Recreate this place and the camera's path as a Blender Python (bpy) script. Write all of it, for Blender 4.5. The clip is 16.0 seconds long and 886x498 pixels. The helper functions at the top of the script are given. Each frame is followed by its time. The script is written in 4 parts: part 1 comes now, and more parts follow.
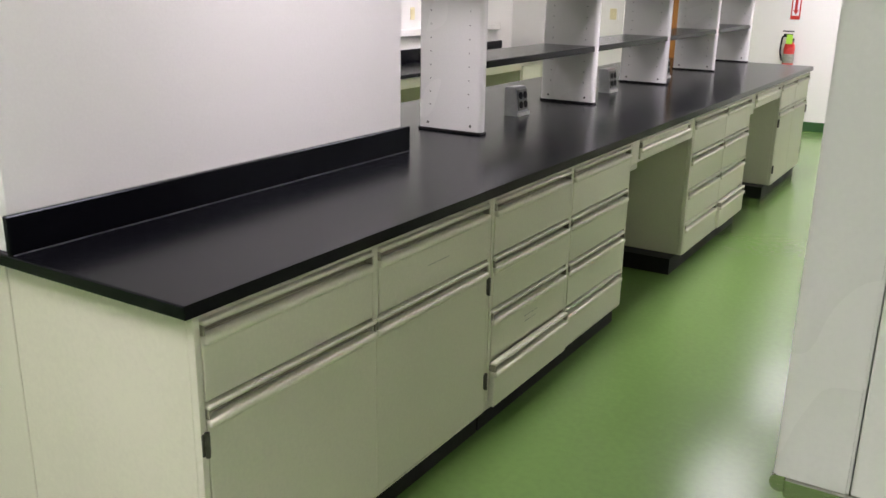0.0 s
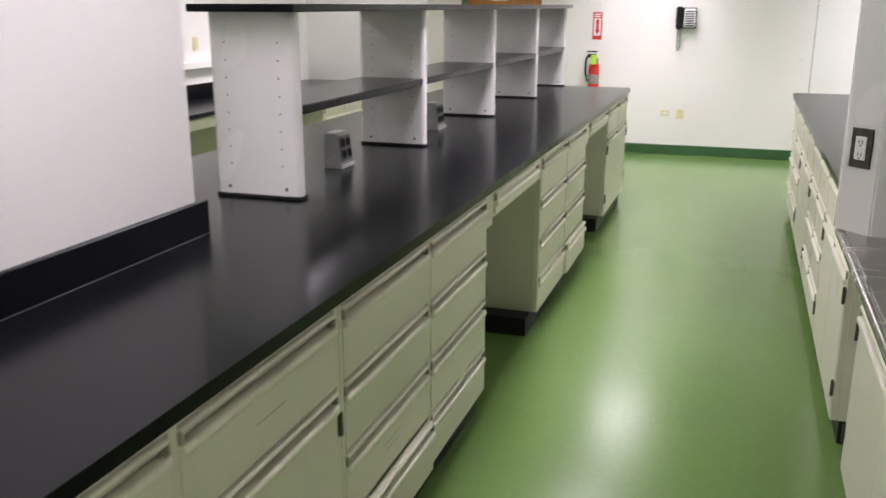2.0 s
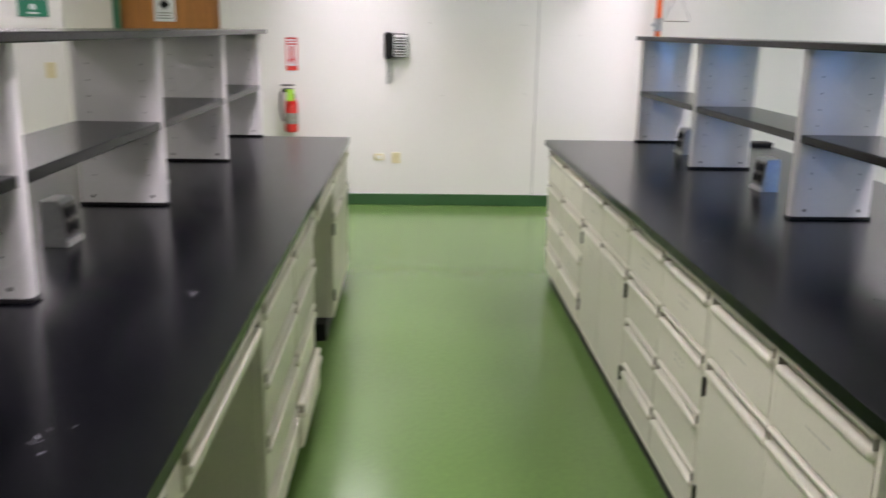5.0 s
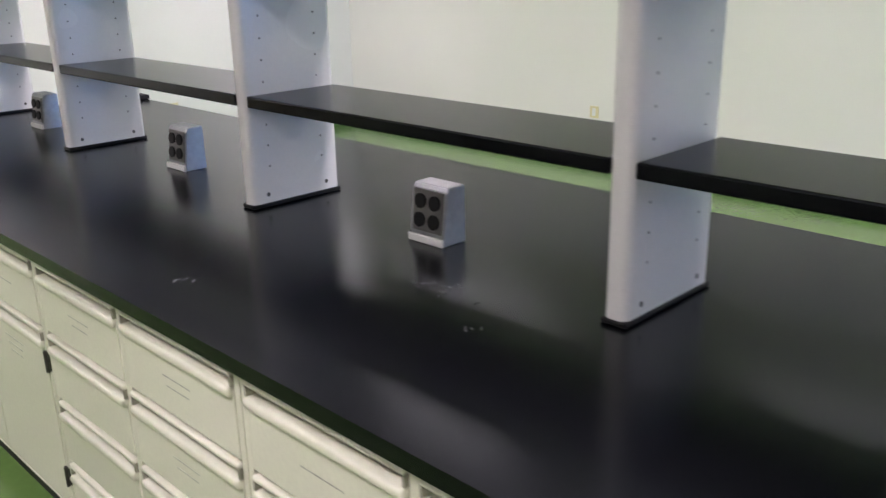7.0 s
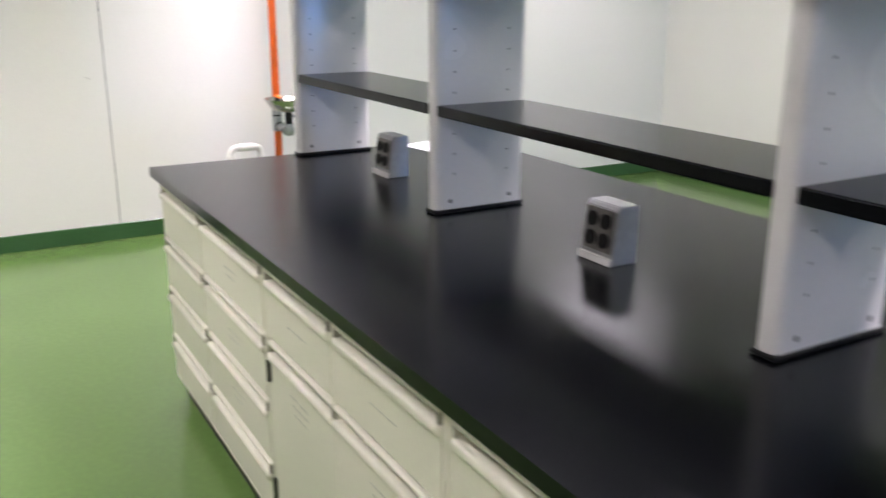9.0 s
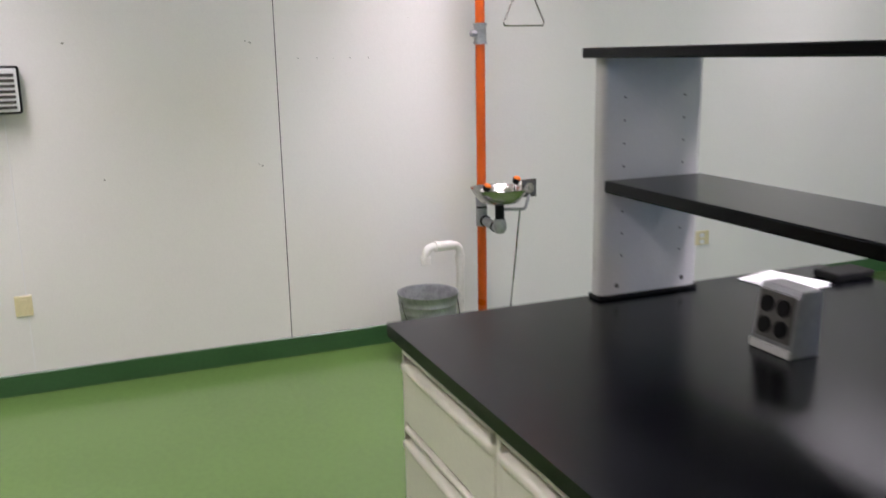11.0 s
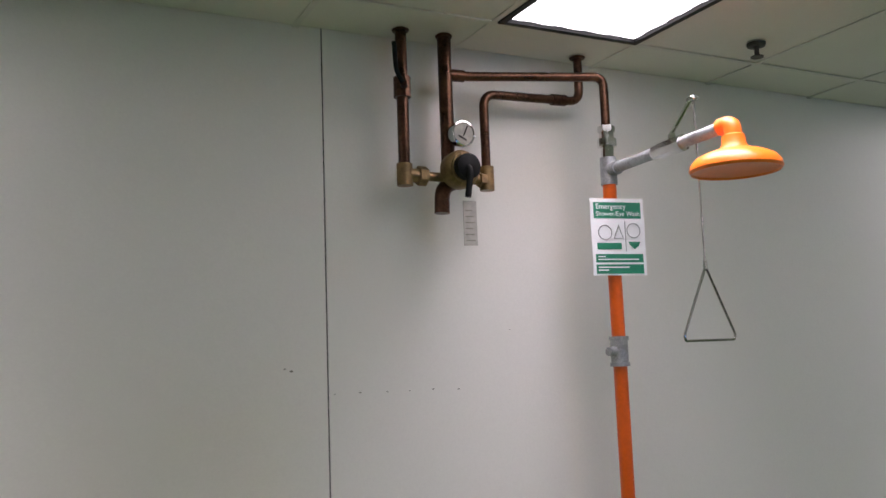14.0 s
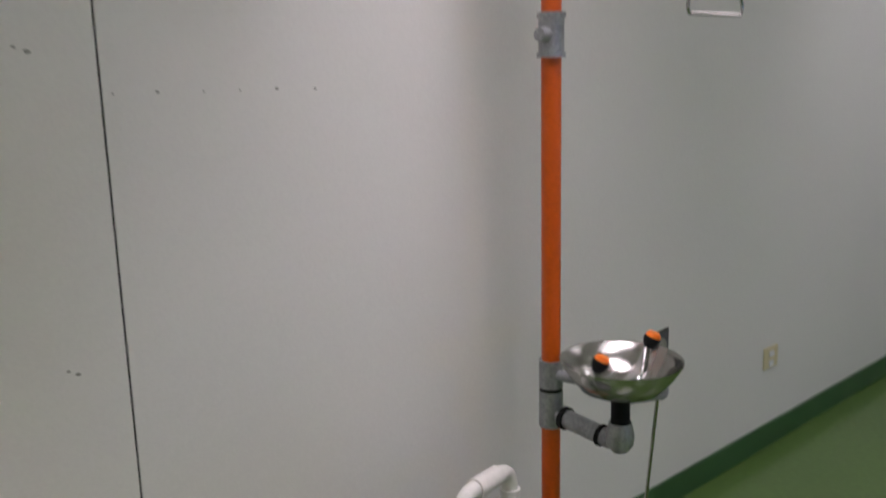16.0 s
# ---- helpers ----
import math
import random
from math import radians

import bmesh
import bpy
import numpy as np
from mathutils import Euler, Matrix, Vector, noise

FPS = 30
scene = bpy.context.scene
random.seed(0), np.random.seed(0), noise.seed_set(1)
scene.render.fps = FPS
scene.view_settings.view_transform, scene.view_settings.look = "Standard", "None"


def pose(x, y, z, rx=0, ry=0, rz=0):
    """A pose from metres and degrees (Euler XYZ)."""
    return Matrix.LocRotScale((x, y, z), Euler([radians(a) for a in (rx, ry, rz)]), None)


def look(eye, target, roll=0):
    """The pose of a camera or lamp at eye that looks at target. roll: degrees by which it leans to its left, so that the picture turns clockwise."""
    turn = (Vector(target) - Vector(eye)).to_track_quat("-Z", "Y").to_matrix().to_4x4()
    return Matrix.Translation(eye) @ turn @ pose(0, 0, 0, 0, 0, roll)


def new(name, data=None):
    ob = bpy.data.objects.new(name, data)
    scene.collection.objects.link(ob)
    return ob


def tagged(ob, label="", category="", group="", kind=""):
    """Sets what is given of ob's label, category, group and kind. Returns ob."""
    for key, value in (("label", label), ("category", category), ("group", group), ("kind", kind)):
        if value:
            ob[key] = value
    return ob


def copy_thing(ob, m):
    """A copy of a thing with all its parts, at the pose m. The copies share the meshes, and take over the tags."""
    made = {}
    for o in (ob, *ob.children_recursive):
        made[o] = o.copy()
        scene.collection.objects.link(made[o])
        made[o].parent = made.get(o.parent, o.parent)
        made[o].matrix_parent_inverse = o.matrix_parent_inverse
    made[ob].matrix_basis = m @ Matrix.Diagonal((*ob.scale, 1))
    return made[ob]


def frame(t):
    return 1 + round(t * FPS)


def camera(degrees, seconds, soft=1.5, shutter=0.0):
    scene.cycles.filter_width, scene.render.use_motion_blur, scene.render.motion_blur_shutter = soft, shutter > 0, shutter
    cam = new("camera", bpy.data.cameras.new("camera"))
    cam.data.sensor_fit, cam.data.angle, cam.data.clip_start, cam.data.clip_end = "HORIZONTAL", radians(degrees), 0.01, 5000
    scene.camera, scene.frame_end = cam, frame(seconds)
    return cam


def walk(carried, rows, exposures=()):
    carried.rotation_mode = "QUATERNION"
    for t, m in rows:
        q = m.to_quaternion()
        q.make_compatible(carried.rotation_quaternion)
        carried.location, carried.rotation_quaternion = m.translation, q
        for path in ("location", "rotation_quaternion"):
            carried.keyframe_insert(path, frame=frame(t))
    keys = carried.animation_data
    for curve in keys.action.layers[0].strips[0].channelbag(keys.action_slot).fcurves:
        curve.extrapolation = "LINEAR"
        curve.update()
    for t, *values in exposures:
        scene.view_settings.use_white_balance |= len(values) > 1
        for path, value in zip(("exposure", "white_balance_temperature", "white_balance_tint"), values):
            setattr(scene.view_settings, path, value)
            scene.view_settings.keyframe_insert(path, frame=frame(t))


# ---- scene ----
cam = camera(53.5, 16.0, shutter=0.5)
PATH = [
    (0, (0.043, 0.352, 1.568), (-0.965, 1.976, 0.979), 1.0),
    (0.5, (-0.04, 0.432, 1.55), (-1.001, 2.078, 0.946), 1.4),
    (1, (-0.148, 0.613, 1.545), (-1.039, 2.299, 0.944), 1.1),
    (1.5, (-0.27, 0.822, 1.54), (-1.038, 2.579, 0.973), -0.0),
    (2, (-0.454, 1.056, 1.555), (-1.065, 2.884, 1.02), 0.1),
    (2.5, (-0.539, 1.363, 1.561), (-1.091, 3.217, 1.052), -0.3),
    (3, (-0.585, 1.7, 1.572), (-1.128, 3.563, 1.087), -0.5),
    (5.5, (-0.949, 3.162, 1.58), (-0.482, 5.045, 1.099), 1.4),
    (6, (-0.861, 3.498, 1.556), (0.083, 5.19, 1.058), 1.3),
    (6.5, (-0.834, 3.707, 1.589), (0.466, 5.109, 1.002), -0.2),
    (7, (-0.795, 3.944, 1.58), (0.54, 5.291, 0.944), -1.2),
    (7.5, (-0.745, 4.216, 1.55), (0.559, 5.61, 0.952), -0.2),
    (8, (-0.708, 4.498, 1.533), (0.498, 5.985, 0.953), -0.2),
    (8.5, (-0.714, 4.813, 1.535), (0.389, 6.38, 0.963), 0.3),
    (9, (-0.714, 5.044, 1.538), (0.24, 6.709, 0.974), 0.1),
    (9.5, (-0.657, 5.372, 1.515), (0.142, 7.12, 0.959), -0.4),
    (10, (-0.723, 5.714, 1.536), (0.024, 7.486, 0.986), -0.9),
    (12.5, (-0.665, 7.301, 1.562), (0.053, 9.164, 1.442), -2.1),
    (13, (-0.77, 7.554, 1.601), (0.039, 9.383, 1.588), -2.5),
    (13.5, (-0.831, 7.799, 1.596), (0.033, 9.596, 1.753), -2.6),
    (14, (-0.747, 8.055, 1.65), (0.146, 9.828, 1.894), -2.1),
    (14.5, (-0.661, 8.373, 1.609), (0.364, 10.082, 1.778), -2.2),
    (15, (-0.588, 8.648, 1.596), (0.542, 10.298, 1.598), -2.4),
    (15.5, (-0.501, 8.901, 1.599), (0.701, 10.487, 1.403), -1.6),
    (16, (-0.44, 9.151, 1.576), (0.87, 10.608, 1.173), -1.4),
]
EXPOSURE = [(0.0, 0.1), (1.5, 0.1), (3.0, 0.1), (5.5, -0.25), (6.3, -0.17), (7.0, 0.18), (8.0, 0.33), (8.5, 0.27), (9.5, -0.05), (10.2, -0.22), (12.3, -1.0), (13.0, -1.15), (14.0, -1.25), (16.0, -1.35)]
WINDOW_W = 20.0
LENS = 8.5
FULL = [(t, look(eye, target, roll)) for t, eye, target, roll in PATH]
walk(cam, FULL, EXPOSURE)

# ---- world and large lights ----
world = bpy.data.worlds.new("world")
scene.world = world
world.use_nodes = True
sky = world.node_tree.nodes.new("ShaderNodeTexSky")
sky.sky_type = "NISHITA"
sky.sun_disc = False
sky.sun_elevation, sky.sun_rotation = radians(35), radians(200)
world.node_tree.nodes["Background"].inputs[1].default_value = 0.08
world.node_tree.links.new(sky.outputs[0], world.node_tree.nodes["Background"].inputs[0])

CEIL = 2.77
WINDOW_X = 3.45
LAMP_W = 24.5
COLS = [-4.16, -1.72, 0.72]
ROWS = [-0.45, 1.99, 4.43, 6.87, 9.31]
LIT = [(c, r) for c in COLS for r in ROWS] + [(3.16, ROWS[0]), (3.16, ROWS[1]), (2.55, ROWS[2]), (2.55, ROWS[3]), (3.16, ROWS[4])]
# power factors set by eye to even out wall light and worktop highlights
DIM = {(-1.72, 1.99): 0.45, (3.16, 9.31): 0.32}


def area(name, m, sx, sy, watts, color, spread):
    d = bpy.data.lights.new(name, "AREA")
    d.shape, d.size, d.size_y, d.energy, d.color = "RECTANGLE", sx, sy, watts, color
    d.spread = radians(spread)
    o = new(name, d)
    o.matrix_world = m
    return o


for cx, ry in LIT:
    # two troffers are dimmed to balance brightness on nearby walls and worktop
    area("troffer_glow", pose(cx + 0.305, ry + 0.61, CEIL - 0.012, 0, 0, 0), 0.54, 1.14, LAMP_W * DIM.get((cx, ry), 1.0), (1.0, 0.88, 1.02), 88)
# cool daylight through the window behind the walker
area("window_daylight", pose(WINDOW_X, -1.42, 1.5, 90, 0, 0), 1.05, 1.1, WINDOW_W, (0.13, 0.38, 1.0), 80)


# ---- materials ----
def mat(name, color, rough=0.5, metal=0.0, var=0.06, scale=3.0, fine=60.0, bump=0.02, rvar=0.08, emit=0.0, stretch=None, coat=0.0, per_piece=0.0, dist=0.004):
    m = bpy.data.materials.new(name)
    m.use_nodes = True
    nt = m.node_tree
    b = nt.nodes["Principled BSDF"]
    tc = nt.nodes.new("ShaderNodeTexCoord")
    mp = nt.nodes.new("ShaderNodeMapping")
    if stretch:
        mp.inputs["Scale"].default_value = stretch
    nt.links.new(tc.outputs["Object"], mp.inputs["Vector"])
    n1 = nt.nodes.new("ShaderNodeTexNoise")
    n1.inputs["Scale"].default_value, n1.inputs["Detail"].default_value = scale, 1.0
    n2 = nt.nodes.new("ShaderNodeTexNoise")
    n2.inputs["Scale"].default_value, n2.inputs["Detail"].default_value = fine, 4
    for n in (n1, n2):
        nt.links.new(mp.outputs[0], n.inputs["Vector"])
    add = nt.nodes.new("ShaderNodeMath")
    add.operation = "ADD"
    nt.links.new(n1.outputs[0], add.inputs[0])
    nt.links.new(n2.outputs[0], add.inputs[1])
    ramp = nt.nodes.new("ShaderNodeMapRange")
    ramp.inputs[1].default_value, ramp.inputs[2].default_value = 0.65, 1.35
    ramp.inputs[3].default_value, ramp.inputs[4].default_value = 1 - var, 1 + var
    nt.links.new(add.outputs[0], ramp.inputs[0])
    mul = nt.nodes.new("ShaderNodeVectorMath")
    mul.operation = "SCALE"
    mul.inputs[0].default_value = color[:3]
    nt.links.new(ramp.outputs[0], mul.inputs["Scale"])
    nt.links.new(mul.outputs[0], b.inputs["Base Color"])
    rr = nt.nodes.new("ShaderNodeMapRange")
    rr.interpolation_type = ramp.interpolation_type = "SMOOTHERSTEP"
    rr.inputs[1].default_value, rr.inputs[2].default_value = 0.15, 0.85
    rr.inputs[3].default_value, rr.inputs[4].default_value = max(0.02, rough - rvar), min(1, rough + rvar)
    nt.links.new(n1.outputs[0], rr.inputs[0])
    nt.links.new(rr.outputs[0], b.inputs["Roughness"])
    b.inputs["Metallic"].default_value = metal
    if coat:
        b.inputs["Coat Weight"].default_value = coat
        b.inputs["Coat Roughness"].default_value = 0.12
    if bump:
        bp = nt.nodes.new("ShaderNodeBump")
        bp.inputs["Strength"].default_value = bump
        bp.inputs["Distance"].default_value = dist
        nt.links.new(n2.outputs[0], bp.inputs["Height"])
        nt.links.new(bp.outputs[0], b.inputs["Normal"])
    if emit:
        b.inputs["Emission Color"].default_value = (*color[:3], 1)
        b.inputs["Emission Strength"].default_value = emit
    return m


M_WALL = mat("white_wall_paint", (0.80, 0.79, 0.745), 0.55, var=0.02, scale=1.2, fine=140, bump=0.08)
M_GREYWALL = mat("partition_paint", (0.76, 0.745, 0.72), 0.5, var=0.02, scale=1.5, fine=120, bump=0.06)
M_CEIL = mat("ceiling_tile", (0.70, 0.70, 0.66), 0.9, var=0.04, scale=2, fine=220, bump=0.3)
M_GRID = mat("ceiling_grid_metal", (0.66, 0.66, 0.63), 0.5, var=0.02)
M_FLOOR = mat("green_epoxy_floor", (0.094, 0.168, 0.044), 0.20, var=0.05, scale=1.3, fine=38, bump=0.10, rvar=0.0, dist=0.003)
M_BASE = mat("green_cove_base", (0.036, 0.105, 0.036), 0.35, var=0.08, scale=4)
M_CAB = mat("cream_green_enamel", (0.655, 0.645, 0.515), 0.40, var=0.03, scale=2.5, fine=90, bump=0.02)
M_CABIN = mat("olive_knee_panel", (0.36, 0.37, 0.20), 0.5, var=0.06, scale=3)
M_BLACK = mat("black_epoxy_resin", (0.003, 0.0031, 0.0042), 0.22, var=0.05, scale=2.4, fine=60, bump=0.01, rvar=0.0)
M_BLACK.node_tree.nodes["Principled BSDF"].inputs["Specular IOR Level"].default_value = 0.17
M_BLACK.node_tree.nodes["Principled BSDF"].inputs["Specular Tint"].default_value = (0.8, 0.9, 1.0, 1)
M_KICK = mat("black_vinyl_kick", (0.012, 0.012, 0.012), 0.5, var=0.2)
M_KICK.node_tree.nodes["Principled BSDF"].inputs["Specular IOR Level"].default_value = 0.2
M_UP = mat("white_upright_enamel", (0.70, 0.69, 0.67), 0.22, var=0.02, scale=3, fine=120, bump=0.03)
M_DARK = mat("dark_slot", (0.01, 0.01, 0.01), 0.6, var=0.2)
M_DARK.node_tree.nodes["Principled BSDF"].inputs["Specular IOR Level"].default_value = 0.15
# cabinet enamel darkened: the shade inside the pull recess, put into the colour
M_CHAN = mat("enamel_with_painted_shade", (0.30, 0.29, 0.22), 0.5, var=0.1)
M_STEEL = mat("brushed_stainless", (0.44, 0.43, 0.405), 0.22, 1.0, var=0.08, scale=4, fine=120, bump=0.02, stretch=(1, 12, 1))
M_CHROME = mat("bright_chrome", (0.75, 0.75, 0.74), 0.14, 1.0, var=0.05)
M_BOX = mat("grey_outlet_steel", (0.36, 0.365, 0.375), 0.36, 0.8, var=0.08, scale=8)
M_PLATE = mat("dark_cover_steel", (0.17, 0.165, 0.16), 0.4, 0.6, var=0.1, scale=10)
M_HINGE = mat("dull_hinge_metal", (0.10, 0.095, 0.085), 0.45, 0.8, var=0.2, scale=20)
M_GALV = mat("galvanized_iron", (0.33, 0.34, 0.345), 0.42, 0.55, var=0.18, scale=25, fine=120, bump=0.1)
M_COPPER = mat("tarnished_copper", (0.085, 0.042, 0.025), 0.33, 0.85, var=0.35, scale=14, fine=90, bump=0.05)
M_BRASS = mat("aged_brass", (0.23, 0.155, 0.07), 0.45, 0.7, var=0.3, scale=20)
M_ORANGE = mat("orange_safety_paint", (0.64, 0.098, 0.004), 0.34, var=0.07, scale=6, fine=80, bump=0.03)
M_ORANGE_CAP = mat("orange_plastic", (0.90, 0.20, 0.015), 0.35, var=0.05)
M_WHITE = mat("white_plastic", (0.82, 0.82, 0.80), 0.4, var=0.03)
M_PVC = mat("white_pvc", (0.80, 0.78, 0.72), 0.32, var=0.05, scale=12)
M_SIGNG = mat("sign_green", (0.015, 0.20, 0.11), 0.4, var=0.05)
M_RED = mat("red_enamel", (0.55, 0.025, 0.018), 0.32, var=0.08)
M_LIME = mat("lime_tag", (0.42, 0.75, 0.06), 0.5, var=0.05)
M_IVORY = mat("ivory_plastic", (0.70, 0.63, 0.38), 0.4, var=0.04)
M_WOOD = mat("orange_brown_door_veneer", (0.42, 0.17, 0.032), 0.42, var=0.22, scale=2.2, fine=30, bump=0.04, stretch=(14, 14, 1))
M_FRAMEG = mat("green_door_frame", (0.05, 0.20, 0.12), 0.4, var=0.05)
M_PAPER = mat("white_paper", (0.82, 0.83, 0.84), 0.7, var=0.02)
M_PENCIL = mat("faded_pencil", (0.40, 0.40, 0.33), 0.8, var=0.2, scale=60)
M_INK = mat("faded_ink", (0.26, 0.26, 0.22), 0.8, var=0.2, scale=60)
M_GREYINK = mat("grey_line", (0.30, 0.32, 0.31), 0.7, var=0.1)
M_RESIDUE = mat("tape_residue", (0.075, 0.078, 0.085), 0.7, var=0.3, scale=60)
M_LENS = mat("lit_lens", (1.0, 0.92, 1.0), 0.4, var=0.02, emit=LENS)
M_TAG = mat("grey_tag", (0.42, 0.41, 0.37), 0.6, var=0.1, scale=30)


# ---- mesh helpers ----
ORIG = {}


def thing(name, at, label, category, group="", kind=""):
    o = new(name)
    o.empty_display_size = 0.1
    o.location = at
    ORIG[o.name] = Vector(at)
    return tagged(o, label, category, group, kind)


def part(name, bm, material, parent=None, label="", smooth=False):
    if parent is not None:
        bmesh.ops.translate(bm, vec=-ORIG[parent.name], verts=bm.verts)
    me = bpy.data.meshes.new(name)
    bmesh.ops.recalc_face_normals(bm, faces=bm.faces)
    bm.to_mesh(me)
    bm.free()
    me.materials.append(material)
    if smooth:
        for p in me.polygons:
            p.use_smooth = True
        me.set_sharp_from_angle(angle=radians(38))
    o = new(name, me)
    if parent is not None:
        o.parent = parent
        ORIG[o.name] = ORIG[parent.name]
    if label:
        tagged(o, label)
    return o


def structure(name, bm, material, label, category):
    return tagged(part(name, bm, material), label, category, kind="structure")


def box(x0, x1, y0, y1, z0, z1, bevel=0.0, seg=1, bm=None):
    bm = bm or bmesh.new()
    x0, x1, y0, y1, z0, z1 = min(x0, x1), max(x0, x1), min(y0, y1), max(y0, y1), min(z0, z1), max(z0, z1)
    r = bmesh.ops.create_cube(bm, size=1, matrix=Matrix.LocRotScale(((x0 + x1) / 2, (y0 + y1) / 2, (z0 + z1) / 2), None, (x1 - x0, y1 - y0, z1 - z0)))
    if bevel:
        es = list({e for v in r["verts"] for e in v.link_edges})
        bmesh.ops.bevel(bm, geom=es, offset=bevel, segments=seg, profile=0.5, affect="EDGES")
    return bm


def rod(a, b, r, seg=18, bm=None, r2=None):
    bm = bm or bmesh.new()
    a, b = Vector(a), Vector(b)
    q = (b - a).to_track_quat("Z", "Y").to_matrix().to_4x4()
    bmesh.ops.create_cone(bm, cap_ends=True, segments=seg, radius1=r, radius2=r if r2 is None else r2, depth=(b - a).length, matrix=Matrix.Translation((a + b) / 2) @ q)
    return bm


def tube(points, r, seg=14, bend=0.0, bm=None):
    """A round pipe along points, with rounded corners of radius bend."""
    bm = bm or bmesh.new()
    pts = [Vector(p) for p in points]
    path = [pts[0]]
    for i in range(1, len(pts) - 1):
        p = pts[i]
        u, v = (pts[i - 1] - p).normalized(), (pts[i + 1] - p).normalized()
        if bend:
            a, b = p + u * bend, p + v * bend
            for k in range(7):
                s = k / 6
                path.append(a * (1 - s) ** 2 + p * 2 * s * (1 - s) + b * s * s)
        else:
            path.append(p)
    path.append(pts[-1])
    rings = []
    ref = Vector((0.31, 0.52, 0.79))
    for i, p in enumerate(path):
        d = (path[min(i + 1, len(path) - 1)] - path[max(i - 1, 0)]).normalized()
        n = (ref - d * ref.dot(d)).normalized()
        ref = n
        w = d.cross(n)
        rings.append([bm.verts.new(p + (n * math.cos(2 * math.pi * k / seg) + w * math.sin(2 * math.pi * k / seg)) * r) for k in range(seg)])
    for a, b in zip(rings, rings[1:]):
        for k in range(seg):
            bm.faces.new((a[k], a[(k + 1) % seg], b[(k + 1) % seg], b[k]))
    bm.faces.new(rings[0][::-1])
    bm.faces.new(rings[-1])
    return bm


def lathe(profile, at, seg=40, axis=None, bm=None):
    """A turned shape from (radius, height) pairs, about z or the given axis."""
    bm = bm or bmesh.new()
    q = Vector(axis).to_track_quat("Z", "Y").to_matrix() if axis else Matrix.Identity(3)
    at = Vector(at)
    rings = []
    for r, h in profile:
        rings.append([bm.verts.new(at + q @ Vector((max(r, 0.0004) * math.cos(2 * math.pi * k / seg), max(r, 0.0004) * math.sin(2 * math.pi * k / seg), h))) for k in range(seg)])
    for a, b in zip(rings, rings[1:]):
        for k in range(seg):
            bm.faces.new((a[k], a[(k + 1) % seg], b[(k + 1) % seg], b[k]))
    return bm


def text(name, words, size, m, material, parent):
    c = bpy.data.curves.new(name, "FONT")
    c.body, c.size, c.extrude = words, size, 0.0004
    t = bpy.data.objects.new(name, c)
    me = bpy.data.meshes.new_from_object(t)
    bm = bmesh.new()
    bm.from_mesh(me)
    bmesh.ops.transform(bm, matrix=m, verts=bm.verts)
    bpy.data.objects.remove(t)
    return part(name, bm, material, parent)


# ---- the room ----
WL, WR, YS, YN = -4.85, 4.80, -1.50, 10.81
CROSS_Y, CROSS_X = 9.66, -3.50
FY = YN + 0.2
structure("floor", box(WL - 0.2, WR + 0.2, YS - 0.2, FY, -0.1, 0), M_FLOOR, "glossy green epoxy floor, lightly scuffed", "floor")

SEAM = 0.205
# north wall, with the door opening and one open panel seam
DX0, DX1, DH = -3.47, -2.585, 2.08
structure("wall_north_1", box(SEAM + 0.0025, WR, YN, FY, 0, CEIL + .16), M_WALL, "off-white painted wall panel with a few screw holes", "wall")
structure("wall_north_2", box(DX1 + 0.06, SEAM - 0.0025, YN, FY, 0, CEIL + .16), M_WALL, "off-white painted wall panel behind the aisle", "wall")
structure("wall_north_3", box(CROSS_X, DX1 + 0.06, YN, FY, DH + 0.05, CEIL + .16), M_WALL, "off-white painted wall above the door", "wall")
structure("trim_seam", box(SEAM - 0.0025, SEAM + 0.0025, YN + 0.004, FY, 0, CEIL + .16), M_DARK, "narrow dark joint between wall panels", "wall joint")
structure("wall_alcove_1", box(WL - 0.2, CROSS_X - 0.06, CROSS_Y, FY, 0, CEIL + .16), M_WALL, "off-white wall beside the door alcove", "wall")
structure("wall_alcove_2", box(CROSS_X - 0.06, CROSS_X, CROSS_Y + 0.002, FY, 0, CEIL + .16), M_WALL, "pale wall return beside the door", "wall")
W0, W1, WZ0, WZ1 = 2.85, 4.05, 0.9, 2.1
bm = box(WL, W0, YS - 0.2, YS, 0, CEIL + .16)
box(W1, WR, YS - 0.2, YS, 0, CEIL, bm=bm)
box(W0, W1, YS - 0.2, YS, 0, WZ0, bm=bm)
box(W0, W1, YS - 0.2, YS, WZ1, CEIL + .16, bm=bm)
structure("wall_south", bm, M_WALL, "off-white painted wall with a window", "wall")
structure("wall_west", box(WL - 0.2, WL, YS - 0.2, CROSS_Y, 0, CEIL + .16), M_WALL, "off-white painted wall behind the low bench", "wall")
structure("wall_east", box(WR, WR + 0.2, YS - 0.2, FY, 0, CEIL + .16), M_WALL, "off-white painted side wall", "wall")
win = thing("window_1", (3.45, YS - 0.1, WZ0), "white framed window letting in cool daylight", "window", kind="structure")
for x0, x1, z0, z1 in ((W0, W0 + .05, WZ0, WZ1), (W1 - .05, W1, WZ0, WZ1), (W0 + .05, W1 - .05, WZ0, WZ0 + .05), (W0 + .05, W1 - .05, WZ1 - .05, WZ1), (3.43, 3.47, WZ0 + .05, WZ1 - .05)):
    part("window_frame", box(x0, x1, YS - 0.13, YS - 0.07, z0, z1), M_WHITE, win)
M_GLASS = bpy.data.materials.new("window_glass")
M_GLASS.use_nodes = True
M_GLASS.node_tree.nodes["Principled BSDF"].inputs["Transmission Weight"].default_value = 1
M_GLASS.node_tree.nodes["Principled BSDF"].inputs["Roughness"].default_value = 0.02
